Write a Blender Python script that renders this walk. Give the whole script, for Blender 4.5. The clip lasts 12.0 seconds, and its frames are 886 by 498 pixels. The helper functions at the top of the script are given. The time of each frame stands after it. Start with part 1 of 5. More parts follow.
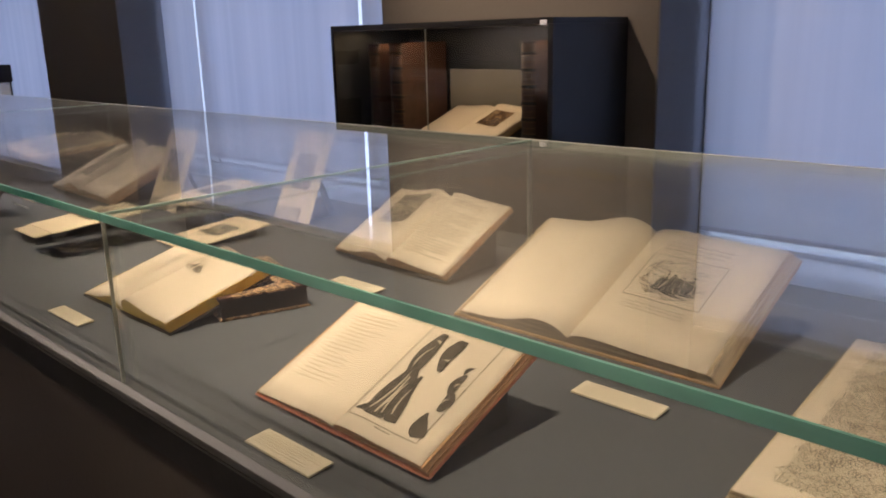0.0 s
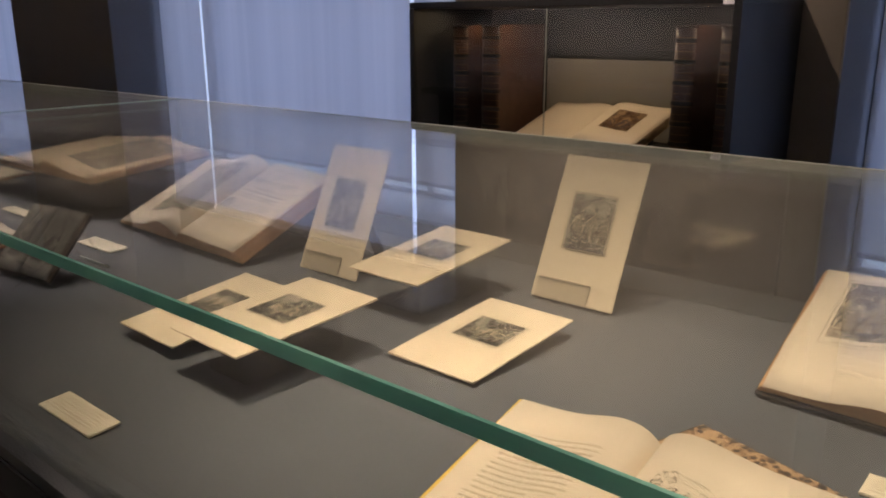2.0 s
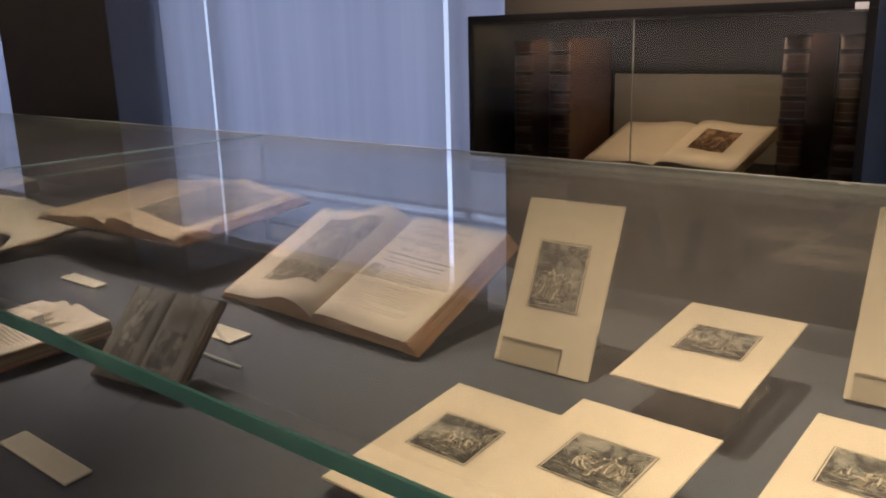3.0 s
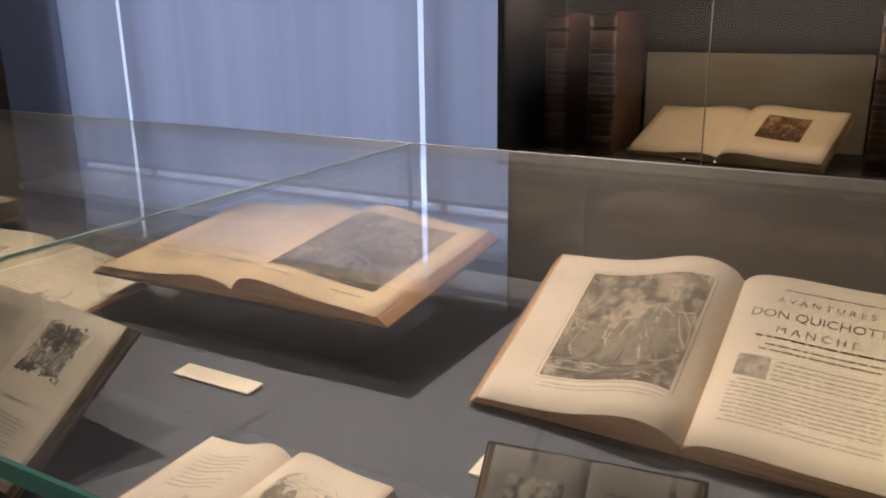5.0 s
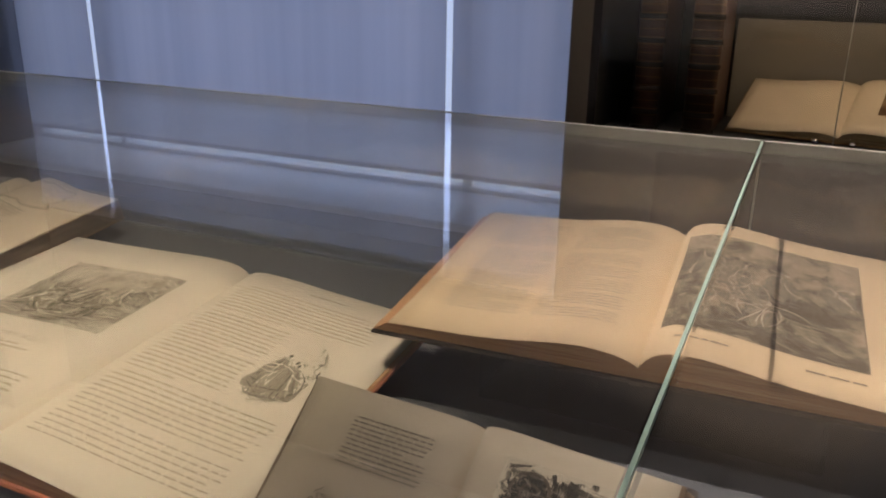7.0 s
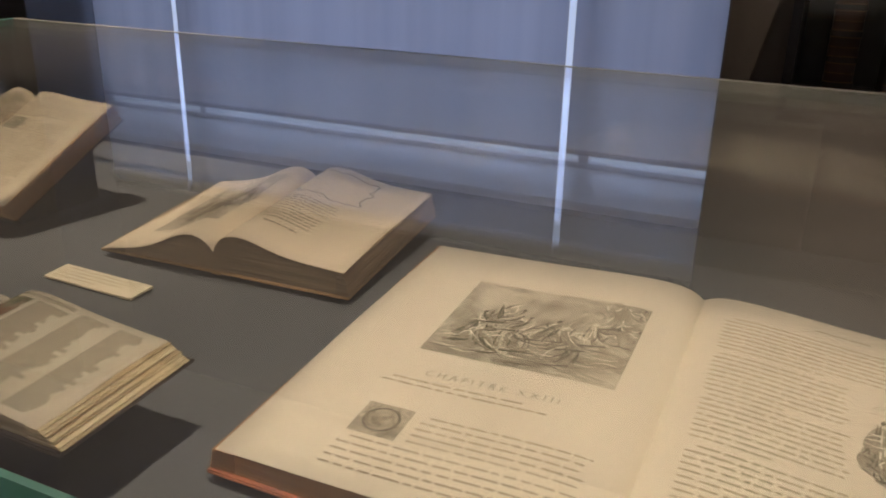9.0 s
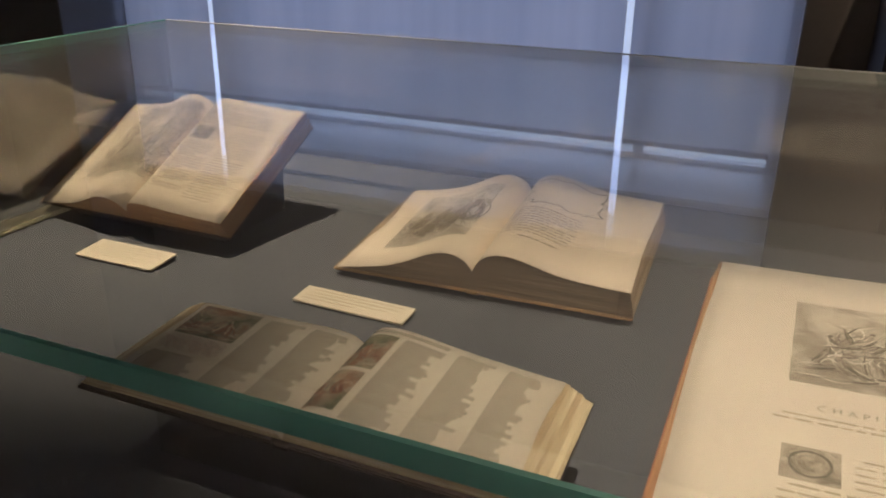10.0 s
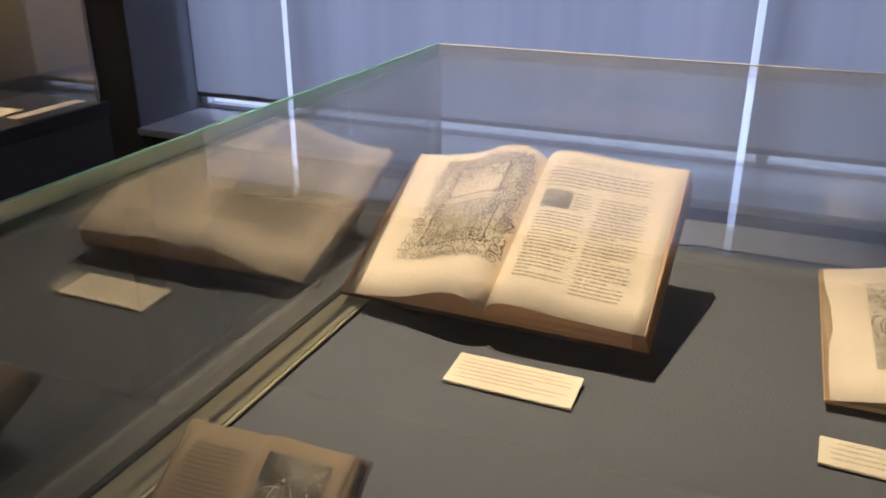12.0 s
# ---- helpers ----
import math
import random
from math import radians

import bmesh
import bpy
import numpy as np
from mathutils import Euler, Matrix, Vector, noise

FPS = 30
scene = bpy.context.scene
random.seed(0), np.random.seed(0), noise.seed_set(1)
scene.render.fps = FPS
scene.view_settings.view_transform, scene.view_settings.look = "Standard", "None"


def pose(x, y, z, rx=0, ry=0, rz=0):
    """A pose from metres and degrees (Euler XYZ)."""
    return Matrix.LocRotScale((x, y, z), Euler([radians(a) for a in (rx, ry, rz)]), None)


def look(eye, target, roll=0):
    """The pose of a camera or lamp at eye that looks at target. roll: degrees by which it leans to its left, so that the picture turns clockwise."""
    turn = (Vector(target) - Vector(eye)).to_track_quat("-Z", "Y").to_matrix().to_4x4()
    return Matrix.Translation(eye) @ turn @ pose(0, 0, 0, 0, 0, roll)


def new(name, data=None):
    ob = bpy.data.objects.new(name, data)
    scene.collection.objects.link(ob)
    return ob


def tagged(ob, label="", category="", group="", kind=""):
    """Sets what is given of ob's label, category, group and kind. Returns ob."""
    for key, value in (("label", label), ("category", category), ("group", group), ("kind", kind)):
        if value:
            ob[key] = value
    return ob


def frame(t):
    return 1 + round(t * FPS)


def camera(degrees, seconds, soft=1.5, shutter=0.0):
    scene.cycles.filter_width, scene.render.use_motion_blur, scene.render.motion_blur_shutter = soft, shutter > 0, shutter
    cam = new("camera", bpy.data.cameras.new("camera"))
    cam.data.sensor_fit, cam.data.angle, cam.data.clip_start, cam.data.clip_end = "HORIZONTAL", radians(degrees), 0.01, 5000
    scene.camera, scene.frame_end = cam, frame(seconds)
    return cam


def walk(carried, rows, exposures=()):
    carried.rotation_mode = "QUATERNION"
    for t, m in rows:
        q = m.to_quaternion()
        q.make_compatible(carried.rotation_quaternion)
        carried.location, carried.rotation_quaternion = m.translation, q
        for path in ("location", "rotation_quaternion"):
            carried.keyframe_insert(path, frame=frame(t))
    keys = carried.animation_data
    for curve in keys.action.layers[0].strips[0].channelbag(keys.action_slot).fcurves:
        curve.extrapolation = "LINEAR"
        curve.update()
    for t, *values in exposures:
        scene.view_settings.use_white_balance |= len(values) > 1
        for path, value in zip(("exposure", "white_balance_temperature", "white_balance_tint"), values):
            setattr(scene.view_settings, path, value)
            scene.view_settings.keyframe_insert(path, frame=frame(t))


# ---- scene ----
cam = camera(57.0, 12.0, soft=1.9)
PATH = [
    (0, (-0.22, 0.142, 1.298), (-1.573, 1.525, 0.793), -1.5),
    (0.5, (-0.42, 0.227, 1.296), (-1.764, 1.62, 0.794), -1.7),
    (1, (-0.621, 0.259, 1.288), (-1.94, 1.673, 0.775), -1.0),
    (1.5, (-0.882, 0.228, 1.295), (-2.167, 1.669, 0.772), -0.9),
    (2, (-1.101, 0.259, 1.282), (-2.366, 1.712, 0.747), -0.2),
    (2.5, (-1.309, 0.306, 1.292), (-2.571, 1.763, 0.759), -0.7),
    (3, (-1.53, 0.297, 1.286), (-2.763, 1.79, 0.785), -1.5),
    (5, (-2.175, 0.338, 1.297), (-3.134, 1.998, 0.726), -0.8),
    (5.5, (-2.322, 0.313, 1.29), (-3.246, 1.984, 0.692), -0.8),
    (6, (-2.459, 0.385, 1.29), (-3.38, 2.047, 0.666), -1.0),
    (6.5, (-2.587, 0.43, 1.268), (-3.487, 2.104, 0.646), -0.3),
    (7, (-2.721, 0.401, 1.282), (-3.487, 2.127, 0.623), 0.9),
    (7.2, (-2.787, 0.381, 1.28), (-3.541, 2.1, 0.59), 1.1),
    (8.8, (-3.137, 0.394, 1.258), (-3.907, 2.095, 0.54), 1.4),
    (9, (-3.179, 0.389, 1.258), (-3.945, 2.085, 0.526), 1.2),
    (9.5, (-3.326, 0.341, 1.274), (-4.065, 2.044, 0.532), 0.8),
    (10, (-3.449, 0.322, 1.267), (-4.175, 2.021, 0.503), 0.7),
    (10.5, (-3.575, 0.392, 1.266), (-4.358, 2.061, 0.491), -0.1),
    (11, (-3.673, 0.442, 1.256), (-4.48, 2.104, 0.49), -0.0),
    (11.5, (-3.793, 0.434, 1.255), (-4.596, 2.088, 0.469), 0.3),
    (12, (-3.912, 0.403, 1.266), (-4.635, 2.097, 0.487), -0.0),
]
walk(cam, [(t, look(eye, target, roll)) for t, eye, target, roll in PATH], [(0, 0.42), (1, 0.26), (2, 0.05), (2.5, 0.12), (3, 0.04), (5, 0.16), (5.5, 0.12), (6, 0.06), (7, -0.24), (9, -0.3), (9.5, -0.3), (10, -0.2), (10.5, 0.2), (11, 0.12), (12, 0.22)])

# ---- light ----
world = bpy.data.worlds.new("world")
scene.world = world
world.use_nodes = True
wn = world.node_tree.nodes
sky = wn.new("ShaderNodeTexSky")
sky.sky_type, sky.sun_disc, sky.sun_elevation, sky.sun_rotation = "NISHITA", False, radians(35), radians(20)
world.node_tree.links.new(sky.outputs[0], wn["Background"].inputs[0])
wn["Background"].inputs[1].default_value = 0.05


def lamp(name, kind, energy, color, m, **kw):
    data = bpy.data.lights.new(name, kind)
    data.energy, data.color = energy, color
    for k, v in kw.items():
        if k == "size":
            data.size = v
        elif k == "size_y":
            data.shape, data.size_y = "RECTANGLE", v
        elif k == "spot":
            data.spot_size = radians(v)
        elif k == "blend":
            data.spot_blend = v
        elif k == "radius":
            data.shadow_soft_size = v
    ob = new(name, data)
    ob.matrix_world = m
    return ob


WARM = (1.0, 0.765, 0.575)
DAY = (0.42, 0.52, 1.0)
# ceiling spotlights over the showcase and one on the pier, then three added fill spots
COOL = (1.0, 0.80, 0.735)
SPOTS = [
    ((-0.75, -0.05, 3.0), (-0.62, 1.02, 0.92), 215, 44, WARM),
    ((-1.35, 0.45, 3.0), (-1.29, 0.84, 0.92), 260, 34, WARM),
    ((-2.00, 0.72, 3.0), (-1.80, 0.95, 0.92), 265, 30, WARM),
    ((-3.45, 1.15, 3.0), (-2.58, 1.08, 0.92), 430, 26, COOL),
    ((-4.60, 1.20, 3.0), (-4.12, 1.08, 0.92), 480, 26, WARM),
    ((-3.25, 0.45, 3.0), (-3.36, 0.90, 0.92), 330, 28, (1.0, 0.78, 0.60)),
    ((-2.95, 0.40, 3.0), (-2.58, 0.64, 0.92), 105, 28, COOL),
    ((-2.9, 1.9, 3.0), (-2.65, 3.1, 1.75), 120, 60, WARM),
    # unseen fill spots on the south wall, added so its bounce lifts the darks
    ((-0.8, -1.4, 3.0), (-0.8, -2.6, 1.5), 260, 80, COOL),
    ((-3.2, -1.4, 3.0), (-3.2, -2.6, 1.5), 260, 80, COOL),
    ((-5.6, -1.4, 3.0), (-5.6, -2.6, 1.5), 260, 80, COOL),
]
for eye, target, watts, angle, tint in SPOTS:
    lamp("spot_light", "SPOT", watts, tint, look(eye, target), spot=angle, blend=0.9, radius=0.013)
# daylight behind each set of roller blinds
for x0, x1 in ((-6.455, -3.455), (-1.875, 1.20), (-11.0, -7.97)):
    lamp("window_daylight", "AREA", 27, DAY, look(((x0 + x1) / 2, 3.85, 1.30), ((x0 + x1) / 2, 0, 1.30)), size=x1 - x0 - 0.1, size_y=1.86)

# ---- materials ----


def mat(name, color, rough=0.6, metal=0.0, var=0.12, scale=8.0, bump=0.15, fine=120.0, spec=0.5, coord="Object"):
    m = bpy.data.materials.new(name)
    m.use_nodes = True
    nt = m.node_tree
    b = nt.nodes["Principled BSDF"]
    b.inputs["Roughness"].default_value, b.inputs["Metallic"].default_value = rough, metal
    b.inputs["Specular IOR Level"].default_value = spec
    tc = nt.nodes.new("ShaderNodeTexCoord")
    n1, n2 = nt.nodes.new("ShaderNodeTexNoise"), nt.nodes.new("ShaderNodeTexNoise")
    n1.inputs["Scale"].default_value, n2.inputs["Scale"].default_value = scale, fine
    n1.inputs["Detail"].default_value = 5
    for n in (n1, n2):
        nt.links.new(tc.outputs[coord], n.inputs["Vector"])
    mix = nt.nodes.new("ShaderNodeMix")
    mix.data_type = "FLOAT"
    mix.inputs[0].default_value = 0.35
    nt.links.new(n1.outputs[0], mix.inputs[2])
    nt.links.new(n2.outputs[0], mix.inputs[3])
    ramp = nt.nodes.new("ShaderNodeValToRGB")
    ramp.color_ramp.elements[0].position, ramp.color_ramp.elements[1].position = 0.3, 0.7
    ramp.color_ramp.elements[0].color = tuple(c * (1 - var) for c in color) + (1,)
    ramp.color_ramp.elements[1].color = tuple(min(1, c * (1 + var)) for c in color) + (1,)
    nt.links.new(mix.outputs[0], ramp.inputs[0])
    nt.links.new(ramp.outputs[0], b.inputs["Base Color"])
    if bump:
        bp = nt.nodes.new("ShaderNodeBump")
        bp.inputs["Strength"].default_value, bp.inputs["Distance"].default_value = bump, 0.002
        nt.links.new(n2.outputs[0], bp.inputs["Height"])
        nt.links.new(bp.outputs[0], b.inputs["Normal"])
    return m


def glass_mat(name, tint, rough=0.0, gain=1.0, haze=0.0):
    """Clear pane with a mirror sheen that grows at a slant, raised past plain glass by a gain above 1. The last value
    is the share of its face given to an uneven pale film that stands in for veiling glare.
    """
    m = bpy.data.materials.new(name)
    m.use_nodes = True
    nt = m.node_tree
    nt.nodes.remove(nt.nodes["Principled BSDF"])
    tr, gl = nt.nodes.new("ShaderNodeBsdfTransparent"), nt.nodes.new("ShaderNodeBsdfGlossy")
    tr.inputs[0].default_value = tint + (1,)
    gl.inputs["Roughness"].default_value = rough
    lw, mx = nt.nodes.new("ShaderNodeLayerWeight"), nt.nodes.new("ShaderNodeMixShader")
    lw.inputs[0].default_value = 0.5
    pw, ad = nt.nodes.new("ShaderNodeMath"), nt.nodes.new("ShaderNodeMath")
    pw.operation, ad.operation = "POWER", "MULTIPLY_ADD"
    pw.inputs[1].default_value = 5.0
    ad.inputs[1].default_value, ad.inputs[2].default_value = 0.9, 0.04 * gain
    nt.links.new(lw.outputs["Facing"], pw.inputs[0])
    nt.links.new(pw.outputs[0], ad.inputs[0])
    nt.links.new(ad.outputs[0], mx.inputs[0])
    nt.links.new(tr.outputs[0], mx.inputs[1])
    nt.links.new(gl.outputs[0], mx.inputs[2])
    out = mx.outputs[0]
    if haze:
        di, tc, n, k, md = (nt.nodes.new("ShaderNode" + x) for x in ("BsdfDiffuse", "TexCoord", "TexNoise", "Math", "MixShader"))
        di.inputs[0].default_value = (0.72, 0.72, 0.72, 1)
        n.inputs["Scale"].default_value, n.inputs["Detail"].default_value = 4.0, 5
        k.operation = "MULTIPLY"
        k.inputs[1].default_value = 2.0 * haze
        nt.links.new(tc.outputs["Object"], n.inputs["Vector"])
        nt.links.new(n.outputs[0], k.inputs[0])
        nt.links.new(k.outputs[0], md.inputs[0])
        nt.links.new(out, md.inputs[1])
        nt.links.new(di.outputs[0], md.inputs[2])
        out = md.outputs[0]
    nt.links.new(out, nt.nodes["Material Output"].inputs[0])
    return m


def edge_mat():
    """The cut edge of thick glass: light travels through it and leaves green."""
    m = bpy.data.materials.new("green_glass_edge")
    m.use_nodes = True
    nt = m.node_tree
    nt.nodes.remove(nt.nodes["Principled BSDF"])
    tc, n, ramp = nt.nodes.new("ShaderNodeTexCoord"), nt.nodes.new("ShaderNodeTexNoise"), nt.nodes.new("ShaderNodeValToRGB")
    n.inputs["Scale"].default_value = 7
    ramp.color_ramp.elements[0].color, ramp.color_ramp.elements[1].color = (0.14, 0.37, 0.32, 1), (0.30, 0.58, 0.50, 1)
    ramp.color_ramp.elements[0].position, ramp.color_ramp.elements[1].position = 0.3, 0.7
    di, tl, gl = nt.nodes.new("ShaderNodeBsdfDiffuse"), nt.nodes.new("ShaderNodeBsdfTranslucent"), nt.nodes.new("ShaderNodeBsdfGlossy")
    gl.inputs["Roughness"].default_value = 0.15
    a, c = nt.nodes.new("ShaderNodeMixShader"), nt.nodes.new("ShaderNodeMixShader")
    a.inputs[0].default_value, c.inputs[0].default_value = 0.6, 0.12
    L = nt.links.new
    L(tc.outputs["Object"], n.inputs["Vector"]), L(n.outputs[0], ramp.inputs[0]), L(ramp.outputs[0], di.inputs[0]), L(ramp.outputs[0], tl.inputs[0])
    L(di.outputs[0], a.inputs[1]), L(tl.outputs[0], a.inputs[2]), L(a.outputs[0], c.inputs[1]), L(gl.outputs[0], c.inputs[2]), L(c.outputs[0], nt.nodes["Material Output"].inputs[0])
    return m


def blind_mat():
    m = bpy.data.materials.new("blind_fabric")
    m.use_nodes = True
    nt = m.node_tree
    nt.nodes.remove(nt.nodes["Principled BSDF"])
    tc, mp = nt.nodes.new("ShaderNodeTexCoord"), nt.nodes.new("ShaderNodeMapping")
    mp.inputs["Scale"].default_value = (5, 1, 0.12)
    n = nt.nodes.new("ShaderNodeTexNoise")
    n.inputs["Scale"].default_value, n.inputs["Detail"].default_value = 1.6, 3
    weave = nt.nodes.new("ShaderNodeTexNoise")
    weave.inputs["Scale"].default_value = 260
    ramp = nt.nodes.new("ShaderNodeValToRGB")
    ramp.color_ramp.elements[0].position, ramp.color_ramp.elements[1].position = 0.3, 0.72
    ramp.color_ramp.elements[0].color, ramp.color_ramp.elements[1].color = (0.56, 0.57, 0.60, 1), (0.66, 0.66, 0.68, 1)
    di, tl, mx = nt.nodes.new("ShaderNodeBsdfDiffuse"), nt.nodes.new("ShaderNodeBsdfTranslucent"), nt.nodes.new("ShaderNodeMixShader")
    mx.inputs[0].default_value = 0.34
    bp = nt.nodes.new("ShaderNodeBump")
    bp.inputs["Strength"].default_value, bp.inputs["Distance"].default_value = 0.2, 0.001
    L = nt.links.new
    L(tc.outputs["Object"], mp.inputs[0]), L(mp.outputs[0], n.inputs["Vector"]), L(tc.outputs["Object"], weave.inputs["Vector"])
    L(n.outputs[0], ramp.inputs[0]), L(ramp.outputs[0], di.inputs[0]), L(ramp.outputs[0], tl.inputs[0])
    L(weave.outputs[0], bp.inputs["Height"]), L(bp.outputs[0], di.inputs["Normal"])
    L(di.outputs[0], mx.inputs[1]), L(tl.outputs[0], mx.inputs[2]), L(mx.outputs[0], nt.nodes["Material Output"].inputs[0])
    return m


def emit_mat(name, color, strength):
    m = bpy.data.materials.new(name)
    m.use_nodes = True
    nt = m.node_tree
    nt.nodes.remove(nt.nodes["Principled BSDF"])
    e = nt.nodes.new("ShaderNodeEmission")
    e.inputs[0].default_value, e.inputs[1].default_value = color + (1,), strength
    nt.links.new(e.outputs[0], nt.nodes["Material Output"].inputs[0])
    return m


def engraving_mat(name, paper, ink, scale=5.0, contrast=0.5, colored=None, vignette=False, curl=0.12, grit_w=0.2):
    """A printed plate: soft masses of tone, fine hatching, over the sheet's own paper colour."""
    m = bpy.data.materials.new(name)
    m.use_nodes = True
    nt = m.node_tree
    b = nt.nodes["Principled BSDF"]
    b.inputs["Roughness"].default_value = 0.7
    b.inputs["Specular IOR Level"].default_value = 0.2
    tc, oi = nt.nodes.new("ShaderNodeTexCoord"), nt.nodes.new("ShaderNodeObjectInfo")
    L = nt.links.new

    def op(kind, a, c):
        n = nt.nodes.new("ShaderNodeMath")
        n.operation, n.use_clamp = kind, False
        for i, v in enumerate((a, c)):
            if isinstance(v, (int, float)):
                n.inputs[i].default_value = v
            else:
                L(v, n.inputs[i])
        return n.outputs[0]

    def noi(sc, det, dist=0.0):
        n = nt.nodes.new("ShaderNodeTexNoise")
        n.noise_dimensions = "4D"
        n.inputs["Scale"].default_value, n.inputs["Detail"].default_value, n.inputs["Distortion"].default_value = sc, det, dist
        L(tc.outputs["UV"], n.inputs["Vector"])
        L(op("MULTIPLY", oi.outputs["Random"], 40.0), n.inputs["W"])
        return n.outputs[0]

    mass, form, grit = noi(scale * 0.55, 2, 0.6), noi(scale * 1.6, 6, 1.6), noi(scale * 9, 3, 0.4)
    # figures: warped cells, each light or dark, shaded towards its rim
    warp = nt.nodes.new("ShaderNodeVectorMath")
    warp.operation = "MULTIPLY_ADD"
    wn_ = nt.nodes.new("ShaderNodeTexNoise")
    wn_.inputs["Scale"].default_value, wn_.inputs["Detail"].default_value = scale * 1.3, 4
    L(tc.outputs["UV"], wn_.inputs["Vector"]), L(wn_.outputs["Color"], warp.inputs[0]), L(tc.outputs["UV"], warp.inputs[2])
    warp.inputs[1].default_value = (0.9 / scale, 0.9 / scale, 0)
    fig = nt.nodes.new("ShaderNodeTexVoronoi")
    fig.voronoi_dimensions = "4D"
    fig.inputs["Scale"].default_value = scale * 1.5
    L(warp.outputs[0], fig.inputs["Vector"])
    L(op("MULTIPLY", oi.outputs["Random"], 17.0), fig.inputs["W"])
    cell = nt.nodes.new("ShaderNodeSeparateColor")
    L(fig.outputs["Color"], cell.inputs[0])
    wave = nt.nodes.new("ShaderNodeTexWave")
    wave.inputs["Scale"].default_value, wave.inputs["Distortion"].default_value, wave.inputs["Detail"].default_value = (26, 7, 2) if curl < 0.3 else (9, 16, 2)
    L(tc.outputs["UV"], wave.inputs["Vector"])
    k1, k2 = (0.75, 0.7) if curl < 0.3 else (0.4, 0.4)
    tone = op("ADD", op("ADD", op("MULTIPLY", mass, k1), op("MULTIPLY", form, k2)), op("ADD", op("MULTIPLY", op("SUBTRACT", grit, 0.5), grit_w), op("MULTIPLY", op("SUBTRACT", wave.outputs["Fac"], 0.5), curl)))
    tone = op("ADD", tone, op("MULTIPLY", op("SUBTRACT", cell.outputs[0], 0.5), 0.16))
    tone = op("ADD", tone, op("MULTIPLY", op("SUBTRACT", 0.42, fig.outputs["Distance"]), 0.28))
    sep = nt.nodes.new("ShaderNodeSeparateXYZ")
    L(tc.outputs["Generated"], sep.inputs[0])
    tone = op("ADD", tone, op("MULTIPLY", op("SUBTRACT", sep.outputs[1], 0.5), 0.10))
    if vignette:
        far = op("MAXIMUM", op("ABSOLUTE", op("SUBTRACT", sep.outputs[0], 0.5), 0), op("ABSOLUTE", op("SUBTRACT", sep.outputs[1], 0.5), 0))
        d = op("ADD", op("MULTIPLY", far, 2.0), op("MULTIPLY", op("SUBTRACT", form, 0.5), 1.1))
        tone = op("ADD", tone, op("MAXIMUM", op("MULTIPLY", op("SUBTRACT", d, 0.80), 2.2), 0.0))
    mid = 0.74 if curl < 0.3 else 0.42
    ramp = nt.nodes.new("ShaderNodeValToRGB")
    e = ramp.color_ramp.elements
    e[0].position, e[1].position = mid - contrast * 0.17, mid + contrast * 0.19
    e[0].color, e[1].color = ink + (1,), tuple((1.0 if vignette else 0.86) * c for c in paper) + (1,)
    k = e.new(mid)
    k.color = tuple(0.45 * a + 0.5 * c for a, c in zip(ink, paper)) + (1,)
    L(tone, ramp.inputs[0])
    out = ramp.outputs[0]
    if colored:
        mx = nt.nodes.new("ShaderNodeMix")
        mx.data_type = "RGBA"
        cr = nt.nodes.new("ShaderNodeValToRGB")
        ce = cr.color_ramp.elements
        ce[0].position, ce[1].position = 0.38, 0.62
        ce[0].color, ce[1].color = colored[0] + (1,), colored[1] + (1,)
        ce.new(0.5).color = colored[2] + (1,)
        L(noi(scale * 0.9, 3, 0.8), cr.inputs[0])
        mx.inputs[0].default_value = 0.6
        L(out, mx.inputs[6]), L(cr.outputs[0], mx.inputs[7])
        out = mx.outputs[2]
    L(out, b.inputs["Base Color"])
    return m


def striped_mat(name, color, dark, scale=900.0):
    """The edge of a block of pages: thin leaves, unevenly toned, in layers along the local z."""
    m = bpy.data.materials.new(name)
    m.use_nodes = True
    nt = m.node_tree
    b = nt.nodes["Principled BSDF"]
    b.inputs["Roughness"].default_value = 0.75
    tc, mp, n = nt.nodes.new("ShaderNodeTexCoord"), nt.nodes.new("ShaderNodeMapping"), nt.nodes.new("ShaderNodeTexNoise")
    mp.inputs["Scale"].default_value = (6, 6, scale)
    n.inputs["Scale"].default_value, n.inputs["Detail"].default_value = 1.0, 3
    ramp, bp = nt.nodes.new("ShaderNodeValToRGB"), nt.nodes.new("ShaderNodeBump")
    ramp.color_ramp.elements[0].position, ramp.color_ramp.elements[1].position = 0.35, 0.65
    ramp.color_ramp.elements[0].color, ramp.color_ramp.elements[1].color = dark + (1,), color + (1,)
    bp.inputs["Strength"].default_value, bp.inputs["Distance"].default_value = 0.5, 0.001
    L = nt.links.new
    L(tc.outputs["Object"], mp.inputs[0]), L(mp.outputs[0], n.inputs["Vector"]), L(n.outputs[0], ramp.inputs[0])
    L(ramp.outputs[0], b.inputs["Base Color"]), L(n.outputs[0], bp.inputs["Height"]), L(bp.outputs[0], b.inputs["Normal"])
    return m


